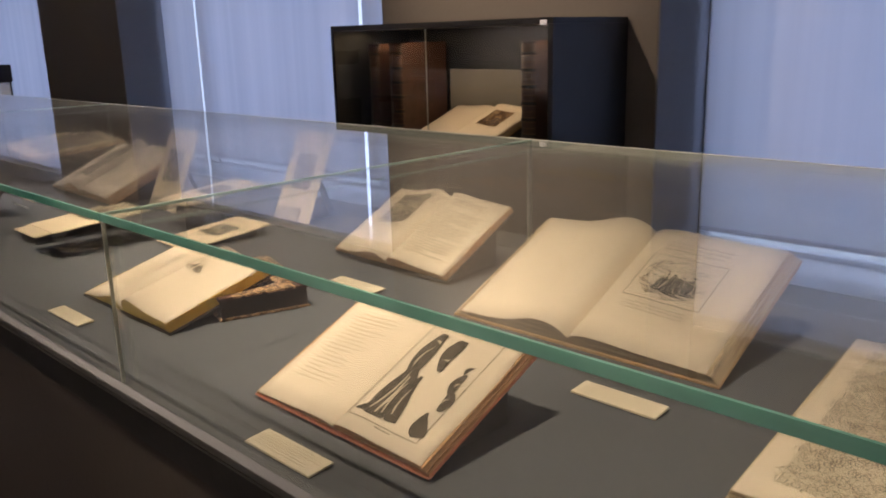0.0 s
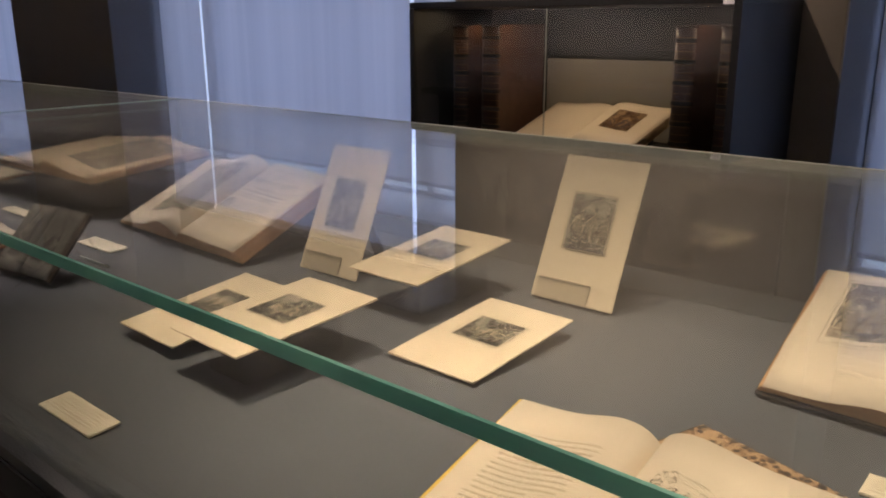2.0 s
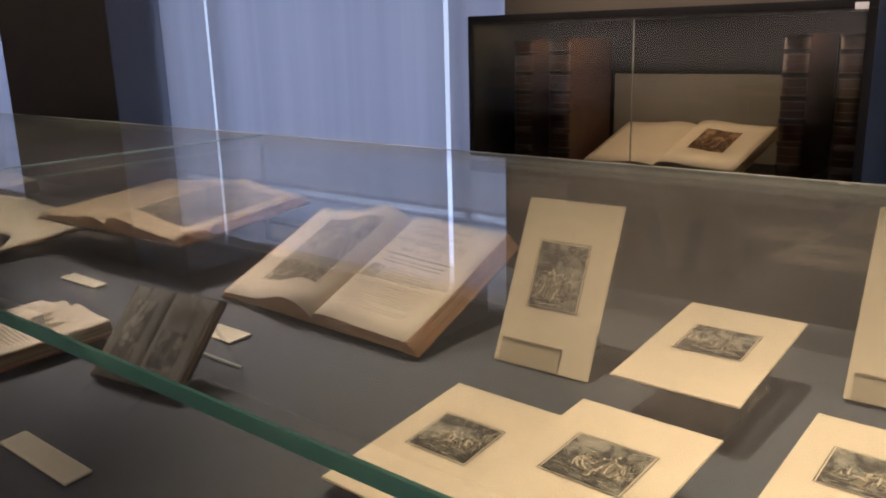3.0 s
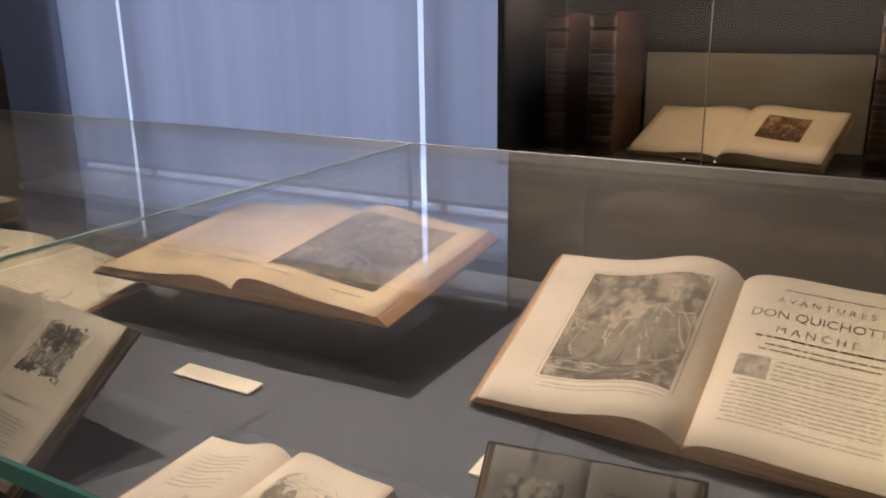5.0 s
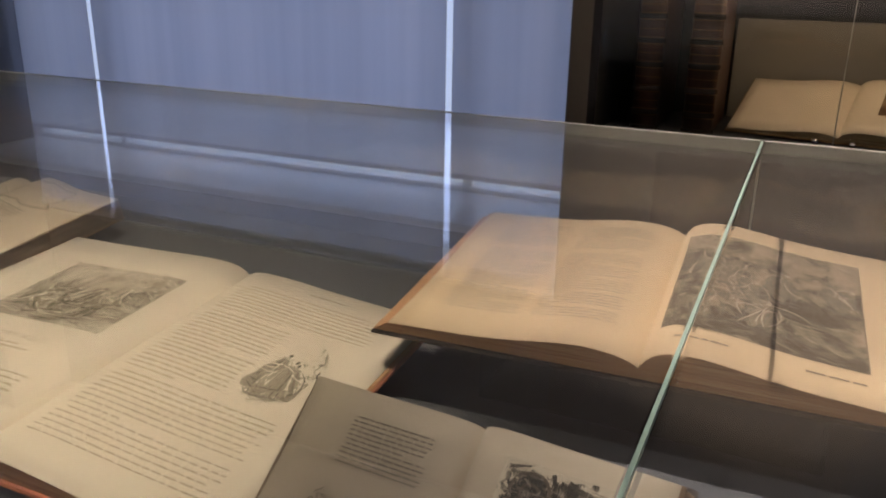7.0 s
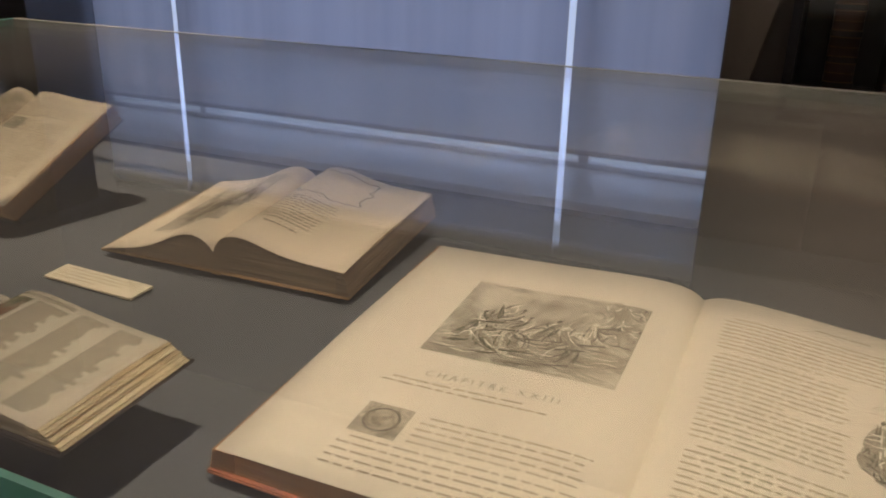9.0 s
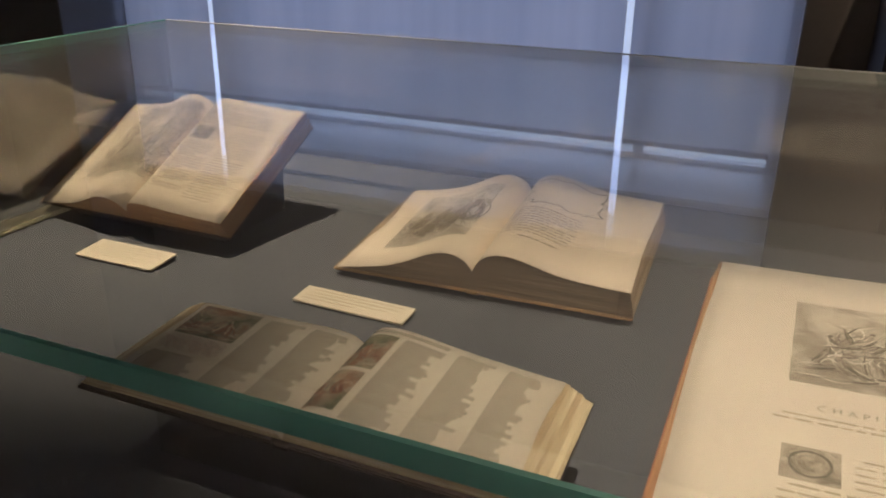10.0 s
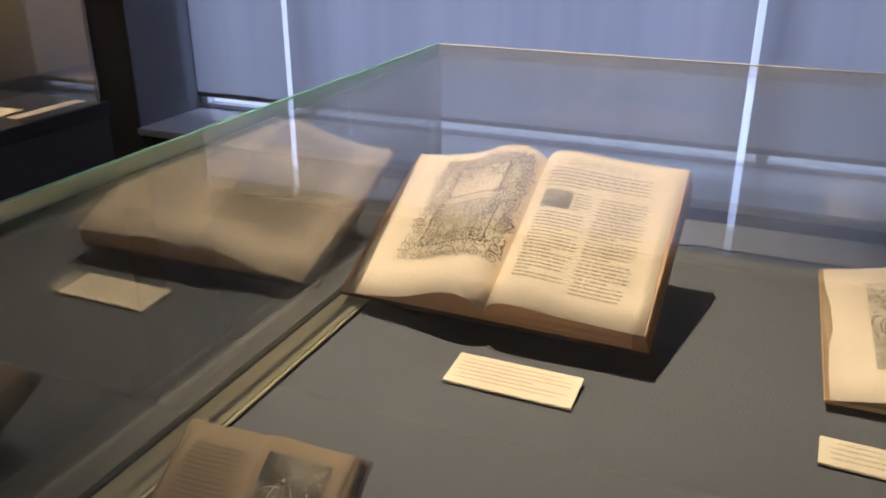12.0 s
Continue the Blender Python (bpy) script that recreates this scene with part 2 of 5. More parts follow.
PAPER_C = (0.70, 0.595, 0.46)
PAPER_W = (0.74, 0.66, 0.54)
M = {
    "paper": mat("aged_paper", PAPER_C, 0.75, var=0.09, scale=14, bump=0.12, fine=300, spec=0.25),
    "paper_light": mat("pale_paper", PAPER_W, 0.75, var=0.06, scale=11, bump=0.1, fine=300, spec=0.25),
    "paper_warm": mat("toned_paper", (0.68, 0.52, 0.33), 0.72, var=0.12, scale=10, bump=0.12, fine=300, spec=0.25),
    # greyer than its neighbours: weak light on this book partly in the colour
    "paper_dim_grey": mat("dim_greyed_paper", (0.56, 0.495, 0.395), 0.78, var=0.1, scale=12, bump=0.15, fine=300, spec=0.2),
    "paper_dun": mat("dun_paper", (0.43, 0.37, 0.285), 0.78, var=0.1, scale=12, bump=0.15, fine=300, spec=0.2),
    "paper_brown": mat("browned_paper", (0.34, 0.26, 0.175), 0.75, var=0.15, scale=12, bump=0.15, fine=300, spec=0.2),
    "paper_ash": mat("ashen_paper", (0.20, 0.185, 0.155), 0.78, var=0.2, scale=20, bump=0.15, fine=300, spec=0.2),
    "edge": striped_mat("page_edges", (0.62, 0.50, 0.33), (0.30, 0.21, 0.12)),
    "edge_orange": striped_mat("orange_page_edges", (0.60, 0.36, 0.18), (0.38, 0.19, 0.09)),
    "edge_dark": striped_mat("dark_page_edges", (0.26, 0.18, 0.11), (0.10, 0.065, 0.04)),
    # browner than the pale leaves: shade on the block's front is in the colour
    "edge_shaded": striped_mat("brown_page_edges", (0.38, 0.28, 0.17), (0.20, 0.135, 0.08)),
    "edge_pale": striped_mat("pale_page_edges", (0.70, 0.60, 0.40), (0.40, 0.30, 0.17), 500),
    "gilt": mat("gilt_edge", (0.88, 0.58, 0.12), 0.36, 0.6, var=0.2, scale=30, bump=0.3, fine=200),
    "gilt_worn": mat("worn_gilt", (0.30, 0.18, 0.075), 0.35, 0.5, var=0.6, scale=60, bump=0.3, fine=200),
    "ink": mat("printing_ink", (0.10, 0.085, 0.065), 0.8, var=0.3, scale=60, bump=0, spec=0.1),
    "ink_soft": mat("faded_ink", (0.25, 0.21, 0.155), 0.8, var=0.2, scale=60, bump=0, spec=0.1),
    "ink_faint": mat("greyed_ink", (0.36, 0.32, 0.25), 0.8, var=0.15, scale=60, bump=0, spec=0.1),
    "ink_pale": mat("faint_ink", (0.44, 0.375, 0.275), 0.8, var=0.15, scale=60, bump=0, spec=0.1),
    "vignette_grey": engraving_mat("grey_vignette_engraving", (0.50, 0.44, 0.34), (0.03, 0.027, 0.022), 6.0, 0.5, vignette=True),
    "plate_soft": engraving_mat("soft_engraving", (0.55, 0.46, 0.33), (0.12, 0.10, 0.075), 4.0, 0.7),
    "plate_sombre": engraving_mat("sombre_engraving", (0.46, 0.375, 0.265), (0.11, 0.09, 0.06), 3.4, 0.8),
    "initial": engraving_mat("initial_engraving", (0.62, 0.54, 0.42), (0.24, 0.21, 0.16), 12.0, 1.2),
    "plate_brown": engraving_mat("brown_engraving", (0.42, 0.28, 0.16), (0.10, 0.055, 0.03), 4.0, 0.7),
    "card_toned": mat("toned_plate_paper", (0.60, 0.51, 0.385), 0.75, var=0.1, scale=30, bump=0.1, fine=300, spec=0.2),
    "plate_light": engraving_mat("pale_engraving", (0.78, 0.69, 0.56), (0.36, 0.32, 0.25), 3.4, 1.2),
    "ink_label": mat("label_print", (0.46, 0.39, 0.29), 0.8, var=0.15, scale=60, bump=0, spec=0.1),
    "ink_column": mat("dense_print", (0.36, 0.32, 0.25), 0.8, var=0.1, scale=160, bump=0, spec=0.1),
    "plate_grey": engraving_mat("grey_engraving", (0.46, 0.42, 0.34), (0.07, 0.065, 0.055), 4.5, 0.8),
    "plate_color": engraving_mat("painted_miniature", (0.45, 0.38, 0.26), (0.05, 0.05, 0.03), 5.0, 0.8, ((0.10, 0.12, 0.06), (0.34, 0.15, 0.08), (0.44, 0.38, 0.28))),
    "miniature_red": mat("red_brown_pigment", (0.26, 0.12, 0.07), 0.75, var=0.3, scale=60, bump=0, spec=0.2),
    "leather": mat("brown_leather", (0.075, 0.036, 0.024), 0.42, var=0.4, scale=25, bump=0.4, fine=180),
    "leather_dark": mat("dark_leather", (0.03, 0.02, 0.015), 0.5, var=0.4, scale=25, bump=0.4, fine=180),
    "board_red": mat("reddish_board", (0.36, 0.12, 0.06), 0.6, var=0.25, scale=20, bump=0.2),
    "board_tan": mat("worn_tan_board", (0.42, 0.26, 0.12), 0.6, var=0.3, scale=20, bump=0.2),
    "felt": mat("grey_table_cloth", (0.102, 0.107, 0.119), 0.85, var=0.06, scale=5, bump=0.25, fine=500, spec=0.2),
    "plinth": mat("dark_brown_plinth", (0.035, 0.027, 0.02), 0.55, var=0.15, scale=4, bump=0.1),
    "trim_dark": mat("black_metal_trim", (0.02, 0.02, 0.02), 0.35, 0.6, var=0.2, scale=20, bump=0.05),
    "card": mat("cream_card", (0.74, 0.62, 0.45), 0.75, var=0.06, scale=18, bump=0.08, fine=300, spec=0.2),
    "label": mat("label_card", (0.78, 0.69, 0.53), 0.75, var=0.05, scale=18, bump=0.05, fine=300, spec=0.2),
    "wall": mat("taupe_wall", (0.185, 0.165, 0.14), 0.85, var=0.05, scale=2, bump=0.2, fine=90, spec=0.2),
    "wall_light": mat("pale_wall", (0.74, 0.72, 0.69), 0.85, var=0.04, scale=2, bump=0.15, fine=90, spec=0.2),
    "wall_grey": mat("grey_reveal_paint", (0.20, 0.20, 0.21), 0.8, var=0.05, scale=2, bump=0.15, fine=90, spec=0.2),
    "cab": mat("black_cabinet", (0.022, 0.022, 0.024), 0.5, var=0.15, scale=3, bump=0.08),
    "cab_grey": mat("dark_grey_case", (0.055, 0.057, 0.058), 0.6, var=0.1, scale=3, bump=0.1),
    "floor": mat("dark_floor", (0.06, 0.05, 0.042), 0.4, var=0.2, scale=3, bump=0.1, fine=60),
    "ceiling": mat("grey_ceiling", (0.66, 0.65, 0.63), 0.9, var=0.1, scale=2, bump=0.1, fine=60),
    "alu": mat("grey_aluminium", (0.62, 0.63, 0.66), 0.45, 0.2, var=0.06, scale=12, bump=0.05),
    "sill": mat("pale_sill", (0.78, 0.78, 0.79), 0.35, var=0.06, scale=6, bump=0.08),
    "chrome": mat("steel", (0.7, 0.7, 0.7), 0.2, 1.0, var=0.05, bump=0),
    "strip": mat("cream_strip", (0.80, 0.74, 0.52), 0.5, var=0.1, scale=20, bump=0.1),
    "beige": mat("beige_panel", (0.45, 0.37, 0.24), 0.8, var=0.12, scale=3, bump=0.15),
    "taupe_panel": mat("grey_beige_backing", (0.22, 0.20, 0.165), 0.8, var=0.1, scale=4, bump=0.15),
    "marble": None,
    # sheen gain 2.5 is stronger than plain glass, to lift the dark areas
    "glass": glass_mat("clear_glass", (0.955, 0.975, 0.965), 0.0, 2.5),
    # hood panes: veiling glare put in as a pale film over the glass
    "glass_hood": glass_mat("hazy_hood_glass", (0.955, 0.975, 0.965), 0.0, 2.5, 0.012),
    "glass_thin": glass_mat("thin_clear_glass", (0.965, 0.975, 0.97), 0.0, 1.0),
    # end panes: sheen boosted far past real glass to brighten the mirrored books
    "glass_end": glass_mat("boosted_mirror_glass", (0.90, 0.92, 0.91), 0.0, 8.0, 0.012),
    "acrylic": glass_mat("clear_acrylic", (0.93, 0.93, 0.93), 0.03),
    "glass_edge": edge_mat(),
    "glass_edge_pale": mat("pale_glass_edge", (0.34, 0.36, 0.31), 0.3, var=0.2, scale=9, bump=0.05, fine=60, spec=0.8),
    "glass_joint": mat("pale_green_joint", (0.26, 0.40, 0.34), 0.3, var=0.2, scale=9, bump=0.05, fine=60, spec=0.8),
    "print_light": mat("print_highlight", (0.58, 0.49, 0.36), 0.75, var=0.1, scale=60, bump=0, spec=0.2),
    "print_mid": mat("print_midtone", (0.44, 0.375, 0.28), 0.75, var=0.15, scale=60, bump=0, spec=0.2),
    "ink_grey": mat("engraving_grey", (0.20, 0.175, 0.14), 0.8, var=0.2, scale=60, bump=0, spec=0.1),
    "blind": blind_mat(),
    "sky_glow": emit_mat("bright_sky", (0.62, 0.70, 1.0), 1.15),
}


def marbled():
    m = bpy.data.materials.new("marbled_paper")
    m.use_nodes = True
    nt = m.node_tree
    b = nt.nodes["Principled BSDF"]
    b.inputs["Roughness"].default_value = 0.45
    tc, v, n = nt.nodes.new("ShaderNodeTexCoord"), nt.nodes.new("ShaderNodeTexVoronoi"), nt.nodes.new("ShaderNodeTexNoise")
    v.inputs["Scale"].default_value, n.inputs["Scale"].default_value, n.inputs["Detail"].default_value = 150, 120, 4
    mx = nt.nodes.new("ShaderNodeMix")
    mx.data_type, mx.inputs[0].default_value = "FLOAT", 0.6
    r = nt.nodes.new("ShaderNodeValToRGB")
    e = r.color_ramp.elements
    e[0].position, e[1].position = 0.40, 0.56
    e[0].color, e[1].color = (0.04, 0.024, 0.015, 1), (0.50, 0.33, 0.19, 1)
    e.new(0.46).color = (0.18, 0.095, 0.05, 1)
    L = nt.links.new
    L(tc.outputs["Object"], v.inputs["Vector"]), L(tc.outputs["Object"], n.inputs["Vector"])
    L(v.outputs["Distance"], mx.inputs[2]), L(n.outputs[0], mx.inputs[3]), L(mx.outputs[0], r.inputs[0]), L(r.outputs[0], b.inputs["Base Color"])
    return m


M["marble"] = marbled()

# ---- building helpers ----


def part(name, bm, material, parent=None, label="", smooth=False):
    me = bpy.data.meshes.new(name)
    bm.normal_update()
    bm.to_mesh(me)
    bm.free()
    me.materials.append(material)
    if smooth:
        for p in me.polygons:
            p.use_smooth = True
    ob = new(name, me)
    if parent is not None:
        ob.parent = parent
    if label:
        ob["label"] = label
    return ob


def add_box(bm, x0, x1, y0, y1, z0, z1, bevel=0.0):
    m = Matrix.LocRotScale(((x0 + x1) / 2, (y0 + y1) / 2, (z0 + z1) / 2), None, (x1 - x0, y1 - y0, z1 - z0))
    r = bmesh.ops.create_cube(bm, size=1.0, matrix=m)
    if bevel:
        es = list({e for v in r["verts"] for e in v.link_edges})
        bmesh.ops.bevel(bm, geom=es, offset=bevel, segments=2, affect="EDGES")
    return bm


def boxm(x0, x1, y0, y1, z0, z1, bevel=0.0):
    return add_box(bmesh.new(), x0, x1, y0, y1, z0, z1, bevel)


def prism(poly, axis_len):
    """Extrudes an outline in the y-z plane along x, from 0 to axis_len."""
    bm = bmesh.new()
    a = [bm.verts.new((0, y, z)) for y, z in poly]
    b = [bm.verts.new((axis_len, y, z)) for y, z in poly]
    bm.faces.new(list(reversed(a))), bm.faces.new(b)
    for i in range(len(poly)):
        j = (i + 1) % len(poly)
        bm.faces.new((a[i], a[j], b[j], b[i]))
    bmesh.ops.recalc_face_normals(bm, faces=bm.faces)
    return bm


def structure(name, bm, material, label, category):
    return tagged(part(name, bm, material), label, category, kind="structure")


def thing(name, m, label, category, group=""):
    ob = new(name)
    ob.empty_display_size = 0.05
    ob.matrix_world = m
    return tagged(ob, label, category, group)


def rod(a, b, r, seg=8):
    a, b = Vector(a), Vector(b)
    d = b - a
    bm = bmesh.new()
    bmesh.ops.create_cone(bm, cap_ends=True, segments=seg, radius1=r, radius2=r, depth=d.length, matrix=Matrix.Translation((a + b) / 2) @ d.to_track_quat("Z", "Y").to_matrix().to_4x4())
    return bm


# ---- the room ----
TABLE, GLASS_TOP = 0.92, 1.12
FRONT, REAR, END_L, END_R = 0.505, 1.265, -4.287, 0.40
WIN_Y, PIER_Y = 3.40, 3.05
ROOM_X0, ROOM_X1, ROOM_Y0, CEIL = -11.2, 3.2, -2.6, 3.3

structure("floor", boxm(ROOM_X0, ROOM_X1, ROOM_Y0, 3.75, -0.1, 0.0), M["floor"], "dark polished floor of the exhibition room", "floor")
# ceiling and three walls stay out of view, pale so they bounce ambient light
structure("ceiling", boxm(ROOM_X0, ROOM_X1, ROOM_Y0, 3.75, CEIL, CEIL + 0.1), M["ceiling"], "unseen pale grey ceiling that bounces light into the room", "ceiling")
structure("wall_south", boxm(ROOM_X0, ROOM_X1, ROOM_Y0 - 0.15, ROOM_Y0, 0, CEIL), M["wall_light"], "unseen pale wall opposite the windows that bounces light", "wall")
structure("wall_west", boxm(ROOM_X0 - 0.15, ROOM_X0, ROOM_Y0 - 0.15, 3.75, 0, CEIL), M["wall_light"], "plain pale end wall", "wall")
structure("wall_east", boxm(ROOM_X1, ROOM_X1 + 0.15, ROOM_Y0 - 0.15, 3.75, 0, CEIL), M["wall_light"], "plain pale end wall", "wall")
# piers between the windows, with grey reveals
for i, (x0, x1) in enumerate(((-7.97, -6.455), (-3.455, -1.875), (1.20, ROOM_X1))):
    structure("wall_pier_%d" % (i + 1), boxm(x0 + 0.003, x1 - 0.003, PIER_Y, 3.53, 0, CEIL), M["wall"], "taupe wall pier between two windows", "wall")
    for x in ((x0 - 0.003, x0 + 0.003), (x1 - 0.003, x1 + 0.003)):
        structure("reveal", boxm(x[0], x[1], PIER_Y + 0.002, 3.52, 0, CEIL), M["wall_grey"], "grey painted window reveal", "wall")
# each window: parapet, sill, lintel, aluminium frame, blinds
SILL = 0.385


def window(name, x0, x1, mullions):
    structure("wall_below_" + name, boxm(x0 + 0.004, x1 - 0.004, 3.435, 3.53, 0, SILL - 0.031), M["wall_grey"], "grey parapet below the window", "wall")
    structure("wall_above_" + name, boxm(x0 + 0.004, x1 - 0.004, 3.43, 3.53, 2.25, CEIL), M["wall_grey"], "grey wall above the window", "wall")
    structure("sill_" + name, boxm(x0 + 0.004, x1 - 0.004, 3.02, 3.50, SILL - 0.03, SILL, 0.006), M["sill"], "pale window sill catching daylight under the blinds", "sill")
    structure("convector_" + name, boxm(x0 + 0.01, x1 - 0.01, 3.10, 3.43, 0.0, SILL - 0.045), M["cab_grey"], "dark grey convector casing under the sill", "casing")
    w = thing(name, pose(0, 0, 0), "aluminium window with drawn pale roller blinds", "window")
    w["kind"] = "structure"
    part("bottom_rail", boxm(x0 + 0.004, x1 - 0.004, 3.45, 3.51, SILL, SILL + 0.022, 0.004), M["alu"], w)
    part("top_rail", boxm(x0 + 0.004, x1 - 0.004, 3.45, 3.51, 2.19, 2.25, 0.004), M["alu"], w)
    edges = [x0 + 0.025] + list(mullions) + [x1 - 0.025]
    for x in edges:
        x += 0.07 if x in mullions else 0.0
        part("mullion", boxm(x - 0.02, x + 0.02, 3.45, 3.51, SILL + 0.022, 2.19, 0.004), M["alu"], w)
    for a, b in zip(edges[:-1], edges[1:]):
        part("pane", boxm(a + 0.07 * (a in mullions) + 0.021, b + 0.07 * (b in mullions) - 0.021, 3.482, 3.490, SILL + 0.022, 2.19), M["glass"], w)
    return edges


def roller_blind(x0, x1, group):
    """A hanging fabric with slight vertical waves, a tube above and a hem bar below."""
    b = thing("roller_blind", pose(0, 0, 0), "pale translucent roller blind glowing with daylight", "blind", group)
    bm = bmesh.new()
    n, h = 40, [0.472, 1.0, 1.6, 2.17]
    grid = []
    for i in range(n + 1):
        x = x0 + (x1 - x0) * i / n
        grid.append([bm.verts.new((x, WIN_Y + 0.004 * math.sin(x * 17) * (1 - (z - 0.485) / 4) + 0.003 * math.sin(x * 41 + z), z)) for z in h])
    for i in range(n):
        for j in range(len(h) - 1):
            bm.faces.new((grid[i][j], grid[i + 1][j], grid[i + 1][j + 1], grid[i][j + 1]))
    part("fabric", bm, M["blind"], b, smooth=True)
    part("hem_bar", boxm(x0, x1, WIN_Y - 0.008, WIN_Y + 0.008, 0.453, 0.473, 0.003), M["wall_grey"], b, "grey hem bar")
    part("tube", rod((x0, WIN_Y + 0.006, 2.19), (x1, WIN_Y + 0.006, 2.19), 0.022, 12), M["alu"], b, "aluminium roller tube")


for name, x0, x1, mull in (("window_1", -10.99, -7.97, (-10.42, -8.56)), ("window_2", -6.455, -3.455, (-5.915, -4.038)), ("window_3", -1.875, 1.20, (-0.02,))):
    e = window(name, x0, x1, mull)
    for k, (a, b) in enumerate(zip(e[:-1], e[1:])):
        roller_blind(a + 0.013, b - 0.013, "roller blinds of the windows")
tagged(part("backdrop", boxm(-14, 5, 6.0, 6.05, -1, 6), M["sky_glow"]), "bright overcast sky outside the windows", "backdrop", kind="structure")

# ---- the long showcase ----
case = thing("table_showcase", pose(0, 0, 0), "long table showcase with grey lining under a clear glass hood", "showcase")
part("table_top", boxm(END_L - 0.03, END_R + 0.03, FRONT - 0.012, REAR + 0.090, TABLE - 0.03, TABLE), M["felt"], case, "grey cloth-lined display surface")
part("front_trim", boxm(END_L - 0.034, END_R + 0.034, FRONT - 0.024, FRONT - 0.013, TABLE - 0.034, TABLE + 0.004, 0.002), M["trim_dark"], case, "black metal edge trim")
part("plinth", boxm(END_L + 0.05, END_R - 0.05, FRONT + 0.006, REAR + 0.03, 0.0, TABLE - 0.031), M["plinth"], case, "dark brown plinth")
part("apron", boxm(END_L - 0.03, END_R + 0.03, FRONT - 0.020, FRONT + 0.004, TABLE - 0.16, TABLE - 0.036), M["plinth"], case, "dark brown apron")
part("end_strip", boxm(-4.275, -4.245, FRONT + 0.02, REAR - 0.02, TABLE + 0.0005, TABLE + 0.006, 0.002), M["strip"], case, "cream sealing strip")
JOINTS = [END_L, -2.758, -1.097, END_R]
GT = 0.010
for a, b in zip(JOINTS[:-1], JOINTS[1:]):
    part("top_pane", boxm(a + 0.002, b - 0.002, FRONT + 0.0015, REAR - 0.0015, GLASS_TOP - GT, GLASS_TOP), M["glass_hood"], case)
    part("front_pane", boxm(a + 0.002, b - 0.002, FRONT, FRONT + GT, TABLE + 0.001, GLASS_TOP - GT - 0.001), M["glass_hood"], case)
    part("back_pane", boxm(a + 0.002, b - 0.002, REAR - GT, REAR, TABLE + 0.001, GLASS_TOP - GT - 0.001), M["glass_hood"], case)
    part("front_edge", boxm(a + 0.002, b - 0.002, FRONT - 0.0015, FRONT + 0.001, GLASS_TOP - 0.0080, GLASS_TOP + 0.0008), M["glass_edge"], case, "polished green glass edge")
    part("back_edge", boxm(a + 0.002, b - 0.002, REAR - 0.001, REAR + 0.004, GLASS_TOP - GT - 0.002, GLASS_TOP + 0.0006), M["glass_edge_pale"], case, "pale ground glass edge")
for x in JOINTS[1:-1]:
    part("top_joint", boxm(x - 0.0009, x + 0.0009, FRONT, REAR, GLASS_TOP - 0.003, GLASS_TOP + 0.0006), M["glass_joint"], case, "pale green joint between glass panes")
    part("front_joint", boxm(x - 0.0010, x + 0.0010, FRONT, FRONT + 0.004, TABLE + 0.001, GLASS_TOP - GT), M["glass_edge_pale"], case, "joint between glass panes")
    part("back_joint", boxm(x - 0.001, x + 0.001, REAR - GT, REAR, TABLE + 0.001, GLASS_TOP - GT), M["glass_edge_pale"], case, "joint between glass panes")
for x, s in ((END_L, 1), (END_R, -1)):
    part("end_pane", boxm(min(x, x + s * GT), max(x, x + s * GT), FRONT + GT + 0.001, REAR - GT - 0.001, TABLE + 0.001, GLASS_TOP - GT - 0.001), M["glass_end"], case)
    part("end_edge", boxm(x - 0.0015, x + 0.0015, FRONT, REAR, GLASS_TOP - GT, GLASS_TOP + 0.0006), M["glass_edge"], case, "polished green glass edge")

# ---- books ----


class Leaf:
    """The curved face of one side of an open book: u from gutter to fore-edge, v from foot to head."""

    def __init__(self, side, width, height, t_in, t_out, hump, gutter):
        self.s, self.w, self.h, self.ti, self.to, self.hump, self.g = side, width, height, t_in, t_out, hump, gutter

    def z(self, u):
        k = math.exp(-u / 0.045)
        return self.g * k + (1 - k) * (self.ti + (self.to - self.ti) * u + self.hump * math.exp(-((u - 0.22) / 0.26) ** 2))

    def p(self, u, v, lift=0.0):
        return Vector((self.s * self.w * u, self.h * v, self.z(u) + lift))


STEPS = [0, .015, .03, .05, .08, .12, .17, .22, .28, .35, .43, .52, .62, .72, .82, .91, 1.0]


def patch(bm, leaf, u0, u1, v0, v1, lift, nu=8, nv=1):
    uv = bm.loops.layers.uv.verify()
    g = [[bm.verts.new(leaf.p(u0 + (u1 - u0) * i / nu, v0 + (v1 - v0) * j / nv, lift)) for j in range(nv + 1)] for i in range(nu + 1)]
    for i in range(nu):
        for j in range(nv):
            q = [(i, j), (i + 1, j), (i + 1, j + 1), (i, j + 1)]
            if leaf.s < 0:
                q.reverse()
            f = bm.faces.new([g[a][b] for a, b in q])
            for l, (a, b) in zip(f.loops, q):
                s = leaf.s * (u1 - u0) * a / nu * leaf.w
                l[uv].uv = (s / 0.12 + 0.5, (v1 - v0) * leaf.h * b / nv / 0.12)


